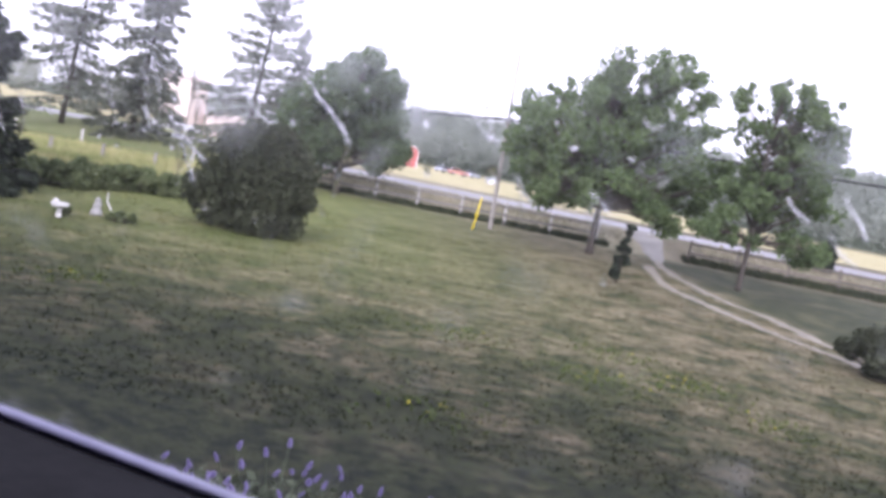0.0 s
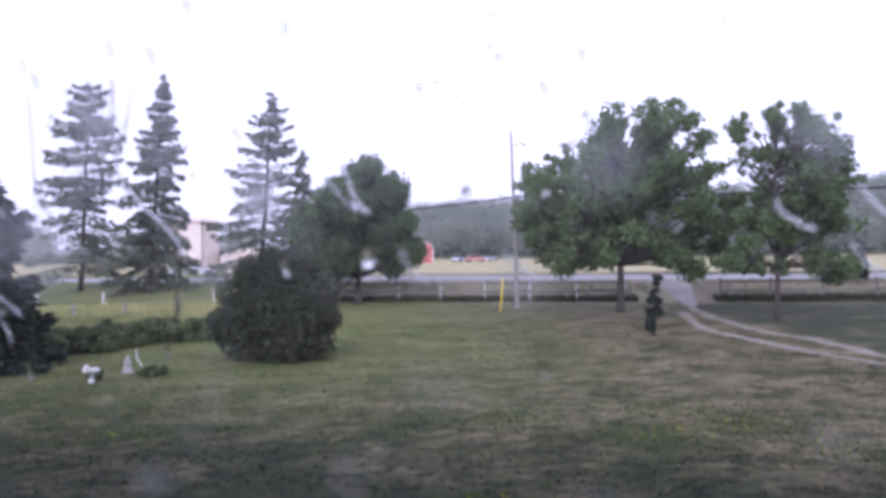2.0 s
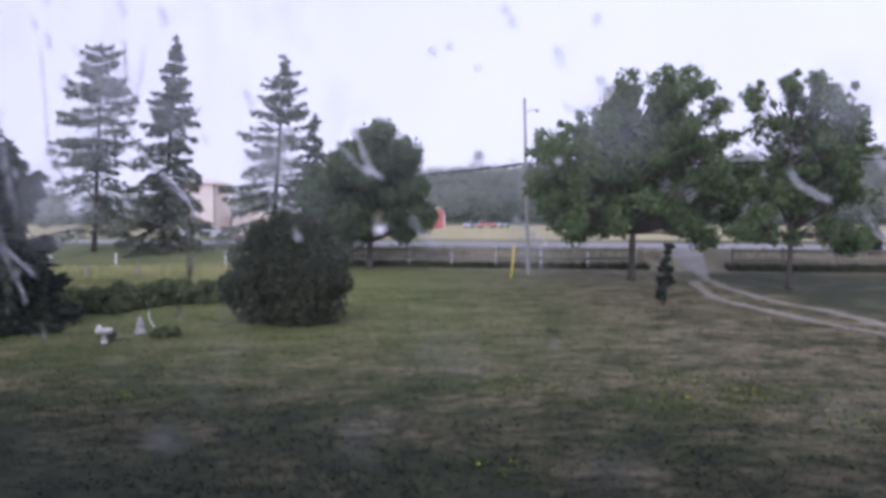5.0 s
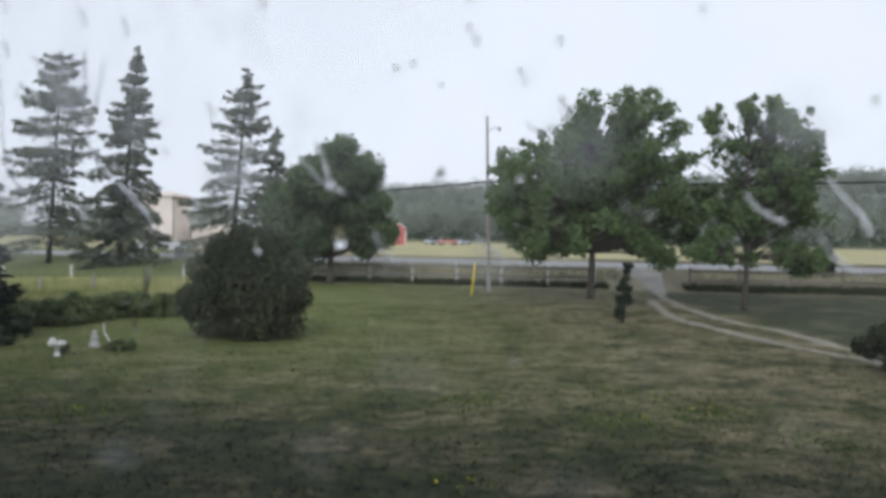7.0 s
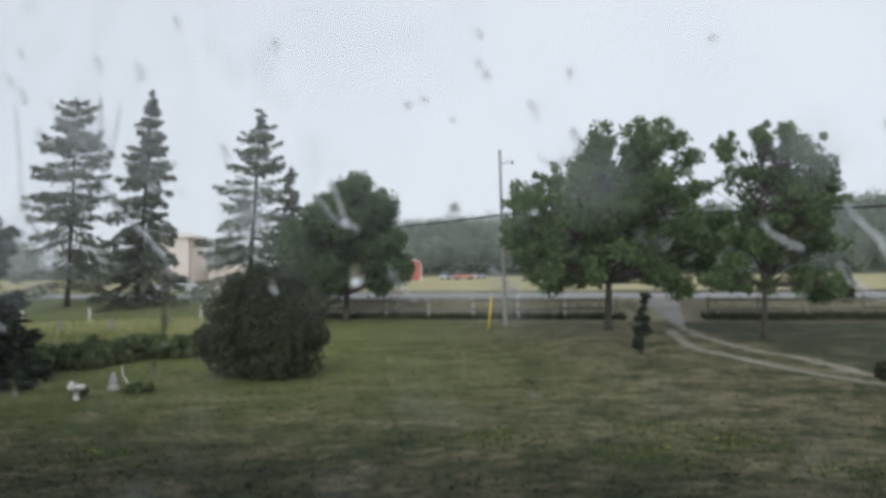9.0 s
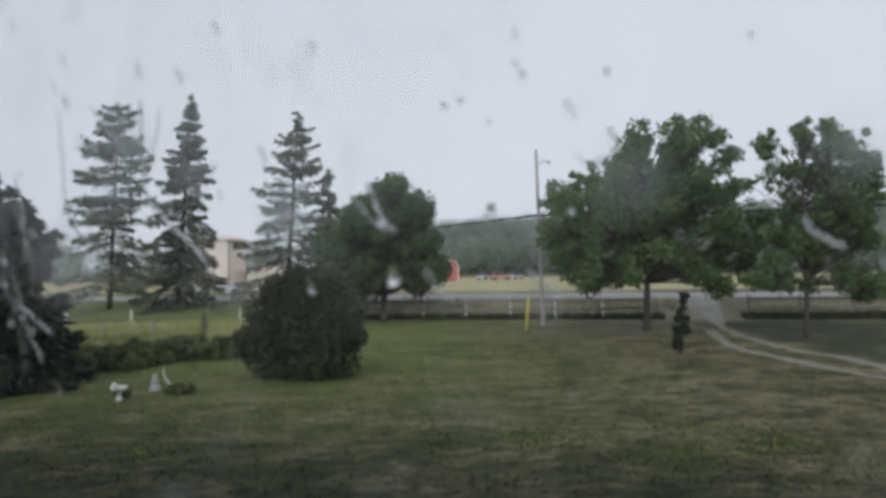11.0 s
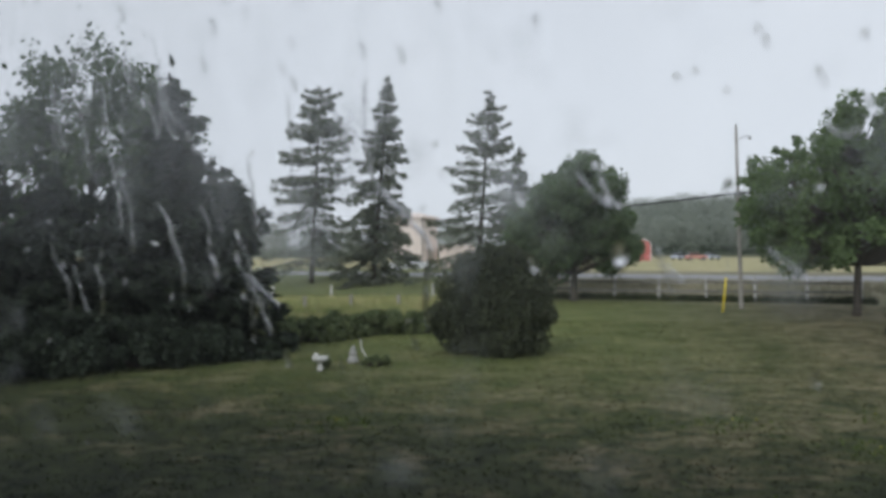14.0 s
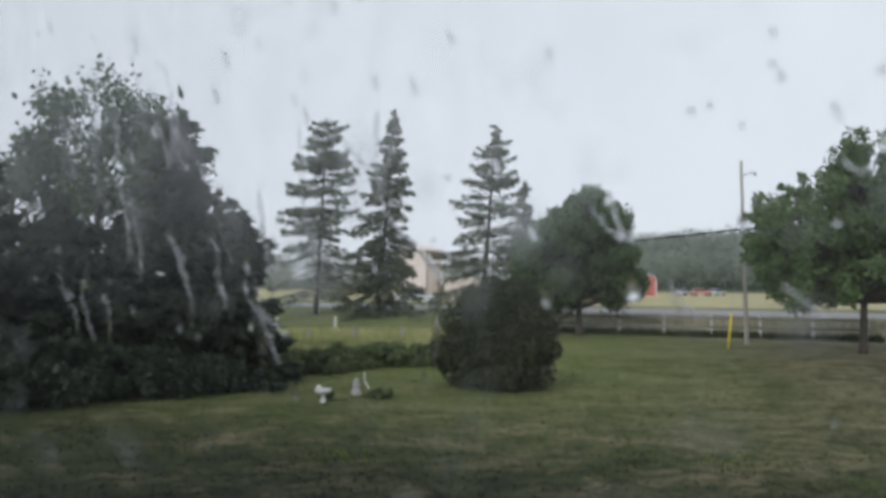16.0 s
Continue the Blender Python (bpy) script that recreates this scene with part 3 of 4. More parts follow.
def spruce(at, height, bare, reach, label, seed, mat, dense=1.0, step=0.5, leaf=0.15, droop=0.35, trunk_r=0.17, power=0.8, sparse_low=0.0, lean=(0, 0), category="tree", name="spruce_tree"):
    """A conifer: straight trunk, whorls of drooping fan-shaped boughs with upturned tips, each hung with needle sprays."""
    rng = np.random.default_rng(seed)
    top = thing(name, at, label, category)
    runs = [[((lean[0] * k / 8, lean[1] * k / 8, height * k / 8), trunk_r * (1.15 - k / 8) + 0.012) for k in range(9)]]
    P, D = [], []
    z = bare
    while z < height - 0.15:
        f = (z - bare) / (height - bare)
        full = reach * (1 - f) ** power + 0.10
        n = rng.integers(5, 8)
        a0 = rng.uniform(0, 6.3)
        for k in range(n):
            if rng.uniform() < 0.06 + sparse_low * (1 - f) ** 2:
                continue
            a = a0 + k * 6.283 / n + rng.normal() * 0.25
            L = full * (rng.uniform(0.75, 1.15) if rng.uniform() < 0.65 else rng.uniform(0.35, 0.8))
            zz = z + rng.normal() * step * 0.5
            sag = droop * rng.uniform(0.5, 1.6)
            out = np.array([math.cos(a), math.sin(a), 0.0])
            pts = []
            for j in range(6):
                t = j / 5
                drop = -sag * L * (t ** 1.2) * (1 - 0.75 * f) + 0.09 * L * t ** 5 + 0.35 * f * L * t
                pts.append(out * L * t + np.array([lean[0] * zz / height, lean[1] * zz / height, zz + drop]))
            runs.append([(tuple(p), 0.035 * (1 - 0.8 * i / 5) * (1.2 - f)) for i, p in enumerate(pts)])
            m = int((34 * L + 14) * dense)
            t = rng.uniform(0.10, 1.0, m) ** 0.85
            i = np.minimum((t * 5).astype(int), 4)
            Q = np.array(pts)
            base = Q[i] + (Q[i + 1] - Q[i]) * (t * 5 - i)[:, None]
            wing = rng.uniform(-1, 1, m) * (0.05 + 0.30 * L * np.sin(np.pi * np.clip(t, 0.05, 0.97)) ** 0.8)
            hang = -np.abs(rng.normal(size=m)) * 0.17 * min(1.0, 0.3 + L / 3) - 0.14 * np.abs(wing)
            P.append(base + np.stack([-math.sin(a) * wing, math.cos(a) * wing, hang + 0.03], 1))
            D.append(out * 0.8 + np.stack([-math.sin(a) * np.sign(wing) * 0.7, math.cos(a) * np.sign(wing) * 0.7, np.full(m, -0.35)], 1) + rng.normal(size=(m, 3)) * 0.3)
        z += step * rng.uniform(0.8, 1.2) * (0.7 + 0.45 * (1 - f))
    tip = np.array([[lean[0], lean[1], height - 0.15]]) + rng.normal(size=(40, 3)) * np.array([0.08, 0.08, 0.28])
    P.append(tip)
    D.append(rng.normal(size=(40, 3)) * 0.5 + np.array([0, 0, 0.8]))
    V, F = tubes(runs, 5)
    mesh_object("trunk", V, F, M_BARK, top, smooth=True)
    quads("crown", sprays_at(np.concatenate(P), np.concatenate(D), leaf, rng), mat, top)
    return top


def shrub(at, width, height, mat, label, seed, n=20000, leaf=0.09, clumps=60, name="shrub", category="shrub", depth=None):
    """A dense rounded bush: short stems and leaf clumps down to the ground."""
    rng = np.random.default_rng(seed)
    top = thing(name, at, label, category)
    r = width / 2
    dr = (depth or width) / 2
    P, runs = [], []
    for k in range(clumps):
        a, u = rng.uniform(0, 6.283), rng.uniform(0.0, 1.0)
        ring = math.sqrt(max(0.0, 1 - ((u - 0.3) / 0.72) ** 2)) if u > 0.3 else 0.80 + 0.20 * u / 0.3
        k_out = rng.uniform(0.62, 0.98)
        c = np.array([math.cos(a) * r * k_out * ring, math.sin(a) * dr * k_out * ring, height * (0.1 + 0.78 * u)])
        if rng.uniform() < 0.25:
            c[:2] *= 0.4
        runs.append([((c[0] * 0.1, c[1] * 0.1, 0), 0.03), (tuple(c * np.array([0.6, 0.6, 0.5])), 0.02), (tuple(c), 0.006)])
        m = int(n / clumps * rng.uniform(0.7, 1.3))
        d = rng.normal(size=(m, 3))
        d /= np.linalg.norm(d, axis=1, keepdims=True)
        q = c + d * rng.uniform(0.2, 1, (m, 1)) ** 0.5 * min(r, height) * rng.uniform(0.13, 0.36)
        P.append(q[q[:, 2] > 0.02])
    V, F = tubes(runs, 5)
    mesh_object("stems", V, F, M_BARK, top, smooth=True)
    quads("foliage", leaves_at(np.concatenate(P), leaf, rng), mat, top)
    return top


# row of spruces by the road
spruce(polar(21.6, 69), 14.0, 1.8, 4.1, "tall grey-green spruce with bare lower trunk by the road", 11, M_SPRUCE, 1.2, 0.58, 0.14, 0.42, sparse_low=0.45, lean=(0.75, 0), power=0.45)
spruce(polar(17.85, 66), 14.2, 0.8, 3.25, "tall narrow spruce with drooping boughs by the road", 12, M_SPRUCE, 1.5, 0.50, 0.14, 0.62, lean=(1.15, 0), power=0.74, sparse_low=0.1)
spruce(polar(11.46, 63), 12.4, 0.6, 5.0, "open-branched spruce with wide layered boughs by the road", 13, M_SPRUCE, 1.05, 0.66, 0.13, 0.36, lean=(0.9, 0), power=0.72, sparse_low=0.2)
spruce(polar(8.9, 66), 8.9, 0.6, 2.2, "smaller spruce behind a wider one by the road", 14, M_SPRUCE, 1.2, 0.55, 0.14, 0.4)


broadleaf(polar(5.6, 53), 8.2, 1.6, 3.9, M_ROUND, "round-headed dark green tree near the fence", 21, leaves=330, leaf=0.15, trunk_r=0.2, lump=0.72,
          lobes=[(0.3, 7.25, 1.1), (-1.2, 5.9, 1.4), (1.7, 6.0, 1.3), (0.8, 7.65, 0.6), (-2.3, 4.2, 1.6), (0.1, 4.2, 2.1), (2.3, 3.8, 1.4), (-0.9, 2.6, 1.5), (2.0, 2.3, 0.8), (0.1, 5.6, 1.8), (-2.9, 3.0, 1.1), (3.0, 2.9, 0.6)])
broadleaf(polar(-10.35, 43.5), 9.6, 2.4, 4.6, M_MAPLE, "large spreading maple tree on the lawn", 22, leaves=170, leaf=0.135, trunk_r=0.16, lump=0.52, airy=0.42,
          lobes=[(-3.5, 5.0, 1.4), (-3.3, 6.3, 0.9), (-3.1, 3.4, 1.2), (-1.9, 6.8, 1.1), (-1.7, 5.1, 1.7), (-1.9, 2.9, 1.0), (-0.9, 7.9, 0.9), (-0.1, 8.6, 0.8), (0.0, 6.9, 1.4),
                 (0.2, 5.0, 1.8), (1.2, 8.6, 0.8), (2.4, 8.9, 0.9), (1.6, 7.4, 1.3), (2.0, 5.9, 1.7), (3.3, 7.8, 0.7), (3.1, 6.5, 1.0), (4.2, 5.2, 1.0), (4.3, 4.1, 0.9),
                 (3.3, 4.2, 1.3), (3.9, 3.0, 0.8), (2.8, 2.6, 0.7), (1.6, 3.3, 1.0), (1.7, 2.4, 0.45), (-0.4, 3.7, 1.0), (-2.2, 2.2, 0.45), (-3.9, 3.9, 0.8), (2.9, 1.9, 0.35),
                 (-4.5, 4.6, 0.6), (-4.1, 5.8, 0.55), (-3.0, 2.3, 0.6), (-1.1, 2.5, 0.5), (2.3, 2.4, 0.5)])
broadleaf(polar(-19.3, 39.8), 8.9, 2.3, 2.8, M_MAPLE, "younger maple tree beside the driveway", 27, leaves=150, leaf=0.12, trunk_r=0.11, lump=0.40, airy=0.38,
          lobes=[(-1.2, 7.7, 0.6), (-1.5, 6.5, 0.5), (0.4, 8.1, 0.7), (1.1, 7.8, 0.8), (1.9, 7.2, 0.8), (2.5, 6.5, 0.7), (-0.4, 6.5, 0.8), (0.7, 6.4, 1.2), (1.8, 5.7, 1.2), (2.6, 5.1, 0.8),
                 (-0.3, 5.1, 0.8), (0.8, 4.7, 1.2), (1.9, 4.1, 1.1), (2.5, 3.8, 0.6), (-0.3, 3.9, 0.7), (-0.9, 3.1, 0.45), (-1.5, 2.6, 0.35), (-1.9, 2.2, 0.28), (-0.9, 2.1, 0.4),
                 (0.7, 3.1, 0.8), (1.4, 2.3, 0.5), (2.2, 2.1, 0.6), (3.0, 2.0, 0.5), (2.4, 1.6, 0.35), (0.1, 2.1, 0.25)])
shrub(polar(10.4, 25.4), 3.1, 2.9, M_BUSH, "large dark rounded bush on the lawn", 31, 52000, 0.08, 130)
broadleaf(polar(-12.3, 31.9), 2.0, 0.3, 0.4, M_CEDAR, "small narrow dark evergreen tree on the lawn", 32, leaves=70, leaf=0.07, trunk_r=0.03, lump=0.10, name="small_evergreen_tree",
          lobes=[(-0.12, 0.22, 0.12), (-0.10, 0.45, 0.17), (-0.02, 0.75, 0.25), (0.10, 1.02, 0.27), (0.16, 0.80, 0.2), (-0.02, 1.26, 0.2), (0.05, 1.48, 0.11), (0.11, 1.72, 0.06), (0.14, 1.93, 0.045)])
shrub(polar(-27.8, 22.3), 2.0, 1.0, M_BUSH, "low dark bush beside the driveway", 33, 12000, 0.08, 40)
spruce(polar(-23.63, 57.3), 1.8, 0.1, 0.6, "small bushy conifer on the bank by the road", 34, M_CEDAR, 2.0, 0.18, 0.12, 0.15, 0.04, 0.7, name="small_evergreen_tree")

# thicket on the west side
broadleaf(polar(34.2, 29), 9.3, 2.4, 2.6, M_TALL, "tall thin-leaved tree in a thicket", 41, 58, 150, 0.13, 0.13, 0.66)
broadleaf(polar(38.8, 30), 7.4, 1.4, 2.4, M_TALL, "thin-leaved tree at the thicket's edge", 42, 40, 130, 0.13, 0.12, 0.7)
broadleaf(polar(31.2, 30), 8.2, 2.4, 1.7, M_TALL, "slender thin-leaved tree in a thicket", 47, 28, 120, 0.13, 0.11, 0.65)
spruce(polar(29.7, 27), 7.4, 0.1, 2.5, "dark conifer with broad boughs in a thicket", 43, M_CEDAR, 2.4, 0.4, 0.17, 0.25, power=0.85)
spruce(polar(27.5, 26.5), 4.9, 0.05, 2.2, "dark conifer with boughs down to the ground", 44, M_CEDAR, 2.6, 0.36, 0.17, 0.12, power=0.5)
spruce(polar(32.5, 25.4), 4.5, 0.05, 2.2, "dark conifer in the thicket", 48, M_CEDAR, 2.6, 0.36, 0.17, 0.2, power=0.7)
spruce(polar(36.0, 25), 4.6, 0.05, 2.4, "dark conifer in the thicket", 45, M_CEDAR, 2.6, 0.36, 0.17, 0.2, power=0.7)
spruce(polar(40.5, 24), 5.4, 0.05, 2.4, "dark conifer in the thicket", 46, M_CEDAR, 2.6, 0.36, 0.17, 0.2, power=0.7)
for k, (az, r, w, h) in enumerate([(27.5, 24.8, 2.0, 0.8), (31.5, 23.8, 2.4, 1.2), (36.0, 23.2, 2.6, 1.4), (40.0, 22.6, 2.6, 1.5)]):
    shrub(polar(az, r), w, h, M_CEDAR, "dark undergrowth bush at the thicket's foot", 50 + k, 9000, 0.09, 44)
# weed hedge from the thicket to the big bush
for k in range(13):
    f = k / 12
    az, r = 25.8 - 14.0 * f, 28.0 + 6.0 * f
    shrub(polar(az, r), 2.0, 0.36 + 0.5 * math.sin(k * 2.1) ** 2, M_WEED, "dark green weeds in a rough hedge line", 60 + k, 3600, 0.1, 26, "weed_clump", "weeds")

# ---- far woods on the hill ----
def far_woods():
    rng = np.random.default_rng(6)
    P = []
    for k in range(1500):
        az = rng.uniform(-48, 34)
        r = 282 + 135 * rng.uniform() ** 0.8
        if az > 8 and rng.uniform() < 0.82:
            continue
        x, y, z = polar(az, r)
        h = rng.uniform(8.8, 13.6)
        w = h * rng.uniform(0.28, 0.42)
        d = rng.normal(size=(230, 3))
        d /= np.linalg.norm(d, axis=1, keepdims=True)
        d *= rng.uniform(0.5, 1.0, (230, 1))
        P.append(np.array([x, y, z + h * 0.52]) + d * np.array([w, w, h * 0.5]))
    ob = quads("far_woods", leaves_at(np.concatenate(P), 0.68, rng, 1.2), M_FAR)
    tagged(ob, "grey-green woods covering a distant hill, paled by painted haze", "woods", kind="stuff")


far_woods()


# ---- rail fence by the road ----
def fence_y(x):
    return 53.4 - 0.25 * x


def rail_fence(x0, x1, label, seed, post_mat, rail_mat):
    rng = random.Random(seed)
    f = thing("rail_fence", (x0, fence_y(x0), gz(x0, fence_y(x0))), label, "fence")
    n = round((x1 - x0) * 1.031 / 2.45)
    spots = []
    for k in range(n + 1):
        x = x0 + (x1 - x0) * k / n
        y = fence_y(x)
        spots.append(Vector((x - x0, y - fence_y(x0), gz(x, y) - f.location.z)))
    post_bm = box_bm((-0.06, -0.06, -0.3), (0.06, 0.06, 1.22), 0.015)
    first = None
    for p in spots:
        if first is None:
            first = part("post", post_bm, post_mat, f)
            ob = first
        else:
            ob = new("post", first.data)
            ob.parent = f
        ob.matrix_local = pose(p.x, p.y, p.z, rng.uniform(-2, 2), rng.uniform(-2, 2), -14)
    for a, b in zip(spots, spots[1:]):
        for h in (0.55, 1.02):
            mid = (a + b) * 0.5 + Vector((0, -0.075, h + rng.uniform(-0.03, 0.03)))
            L = (b - a).length
            ob = part("rail", box_bm((-L / 2 - 0.04, -0.018, -0.065), (L / 2 + 0.04, 0.018, 0.065), 0.006), rail_mat, f)
            ob.matrix_local = pose(mid.x, mid.y, mid.z, 0, rng.uniform(-0.8, 0.8) - math.degrees(math.asin((b - a).z / L)), math.degrees(math.atan2((b - a).y, (b - a).x)))


rail_fence(-10.49, 9.51, "weathered grey rail fence with pale posts", 1, M_POST, M_RAIL)
rail_fence(14.4, 36.9, "brown weathered rail fence beyond the driveway", 2, M_DARKPOST, M_DARKPOST)


def marker_post(at, h, mat, label="short pale marker post in rough grass"):
    p = thing("marker_post", at, label, "post", "marker posts in the field")
    part("shaft", box_bm((-0.06, -0.06, -0.25), (0.06, 0.06, h), 0.012), mat, p)
    part("cap", box_bm((-0.075, -0.075, h), (0.075, 0.075, h + 0.03), 0.01), mat, p)


for az, r, h in ((16.3, 45, 0.75), (19.2, 43.5, 0.8), (22.0, 42, 0.75), (20.4, 56, 0.85), (23.9, 55, 0.8), (14.2, 56.5, 0.85)):
    marker_post(polar(az, r), h, M_POST if r > 50 else M_GREYWOOD, "short pale marker post in rough grass" if r > 50 else "short weathered grey marker post in rough grass")


# ---- utility pole, cables, yellow guy guard ----
def utility_pole(at):
    p = thing("utility_pole", at, "tall weathered wooden utility pole by the fence", "utility pole")
    V, F = tubes([[((-0.22 * z / 9, 0, z), 0.108 - 0.005 * z) for z in (-0.6, 0, 3, 6, 8.7)]], 12)
    mesh_object("shaft", V, F, M_GREYWOOD, p, smooth=True)
    V, F = tubes([[((-0.16, 0, 8.1), 0.025), ((0.25, -0.05, 8.3), 0.025), ((0.42, -0.05, 8.15), 0.025)]], 8)
    mesh_object("bracket", V, F, M_METAL, p, smooth=True)
    ins = part("insulator", lathe([(0.03, 0), (0.07, 0.03), (0.05, 0.07), (0.075, 0.1), (0.05, 0.14), (0.03, 0.2)], 12), M_STONE, p, "grey ceramic insulator", True)
    ins.location = (0.42, -0.05, 8.1)
    ins = part("insulator", lathe([(0.03, 0), (0.07, 0.03), (0.05, 0.07), (0.075, 0.1), (0.05, 0.14), (0.03, 0.2)], 12), M_STONE, p, "grey ceramic insulator", True)
    ins.location = (-0.21, 0, 8.68)
    part("cable_clamp", box_bm((-0.3, -0.22, 5.45), (0.05, 0.0, 5.63), 0.02), M_METAL, p)
    return p


POLE = polar(-4.15, 47)
utility_pole(POLE)


def cable(a, b, sag, r, label):
    a, b = Vector(a), Vector(b)
    run = []
    for k in range(33):
        t = k / 32
        q = a.lerp(b, t)
        q.z -= sag * 4 * t * (1 - t)
        run.append((tuple(q), r))
    V, F = tubes([run], 6)
    ob = mesh_object("overhead_cable", V, F, M_WIRE, smooth=True)
    tagged(ob, label, "cable")


PX, PY, PZ = POLE
cable((PX - 0.13, PY - 0.13, PZ + 5.55), (-42, 122, 7.9), 0.9, 0.05, "thick dark telephone cable slung from the pole")
cable((PX - 0.13, PY - 0.13, PZ + 5.55), (34, 27, 5.9), 0.5, 0.05, "thick dark telephone cable slung from the pole")


def guy_guard(at):
    g = thing("guy_wire_marker", at, "bright yellow plastic guard on a leaning stay wire", "marker")
    V, F = tubes([[((0, 0, 0), 0.042), ((0.08, 0, 0.8), 0.042), ((0.15, 0, 1.6), 0.034)]], 10)
    mesh_object("guard", V, F, M_YELLOW, g, smooth=True)
    V, F = tubes([[((0.14, 0, 1.5), 0.008), ((PX - at[0] - 0.1, PY - at[1], 6.4), 0.008)], [((0, 0, -0.2), 0.012), ((0, 0, 0.05), 0.012)]], 6)
    mesh_object("stay_wire", V, F, M_METAL, g)


guy_guard(polar(-3.1, 44.2))


# ---- lawn ornaments ----
def birdbath(at):
    o = thing("birdbath", at, "small white birdbath on a stubby foot", "garden ornament")
    o.scale = (0.85, 0.85, 1.15)
    part("foot", lathe([(0.085, 0), (0.09, 0.03), (0.065, 0.07), (0.06, 0.15), (0.09, 0.19)], 18), M_AGED, o, smooth=True)
    part("bowl", lathe([(0.08, 0.18), (0.19, 0.20), (0.225, 0.24), (0.22, 0.285), (0.20, 0.28), (0.13, 0.25), (0.03, 0.245)], 22), M_AGED, o, smooth=True)
    bm = bmesh.new()
    bmesh.ops.create_uvsphere(bm, u_segments=12, v_segments=8, radius=0.07)
    bmesh.ops.scale(bm, vec=(1.1, 0.8, 0.6), verts=bm.verts)
    bmesh.ops.translate(bm, vec=(-0.12, 0, 0.31), verts=bm.verts)
    part("stone", bm, M_AGED, o, smooth=True)


birdbath(polar(21.1, 22.0))


def garden_ornament(at):
    """A small pale stone figure-like cone with a leaning white stake beside it."""
    o = thing("garden_ornament", at, "small grey cone-shaped stone ornament with leaning white stake", "garden ornament")
    part("cone", lathe([(0.13, 0), (0.15, 0.04), (0.13, 0.12), (0.085, 0.17), (0.10, 0.25), (0.06, 0.32), (0.07, 0.38), (0.02, 0.43)], 9), M_STONE, o)
    V, F = tubes([[((0.36, 0.05, -0.1), 0.026), ((0.31, 0.05, 0.2), 0.022), ((0.20, 0.05, 0.36), 0.018), ((0.19, 0.05, 0.58), 0.018)]], 8)
    mesh_object("stake", V, F, M_AGED, o, "leaning white stake")


garden_ornament(polar(19.1, 23.6))
shrub(polar(20.9, 22.5), 0.8, 0.2, M_WEED, "low dark plant behind the birdbath", 91, 1100, 0.05, 12, "garden_plant", "plant")
shrub(polar(17.7, 22.8), 0.75, 0.25, M_WEED, "low dark green plant beside the ornament", 90, 1500, 0.06, 14, "garden_plant", "plant")


# ---- buildings and vehicles past the road ----
def prism(profile, y0, y1):
    """A solid with the given (x, z) outline, from y0 to y1."""
    bm = bmesh.new()
    a = [bm.verts.new((x, y0, z)) for x, z in profile]
    b = [bm.verts.new((x, y1, z)) for x, z in profile]
    bm.faces.new(a)
    bm.faces.new(list(reversed(b)))
    for k in range(len(a)):
        j = (k + 1) % len(a)
        bm.faces.new((a[j], a[k], b[k], b[j]))
    bmesh.ops.recalc_face_normals(bm, faces=bm.faces[:])
    return bm


def roof_sheet(profile, y0, y1, t=0.12):
    up = [(x, z + t) for x, z in profile]
    return prism(profile + up[::-1], y0, y1)


def barn(at):
    b = thing("barn", at, "red gambrel barn with white trim and lean-to", "barn")
    part("wall", prism([(-1.6, 0), (1.2, 0), (1.2, 2.6), (0.8, 3.6), (-0.2, 4.0), (-1.2, 3.6), (-1.6, 2.6)], -2, 5), M_RED, b)
    part("roof", roof_sheet([(-1.75, 2.5), (-1.25, 3.62), (-0.2, 4.05), (0.85, 3.62), (1.35, 2.5)], -2.2, 5.2), M_WHITE, b)
    part("lean_to", prism([(-8.4, 0), (-1.62, 0), (-1.62, 2.9), (-8.4, 1.9)], -1.2, 4), M_RED, b)
    part("lean_to_roof", roof_sheet([(-8.6, 1.9), (-1.62, 2.95)], -1.4, 4.2), M_RED, b)
    part("trim", box_bm((1.1, -2.06, 0), (1.26, -2.004, 2.6)), M_WHITE, b, "white corner board")
    part("trim", box_bm((-1.66, -2.06, 0), (-1.5, -2.004, 2.6)), M_WHITE, b, "white corner board")
    part("door", box_bm((-0.9, -2.05, 0), (0.5, -2.005, 2.0)), M_RED, b)
    part("loft_hatch", box_bm((-0.5, -2.05, 2.6), (0.1, -2.005, 3.15)), M_WHITE, b, "white loft hatch")


barn(polar(1.35, 185))


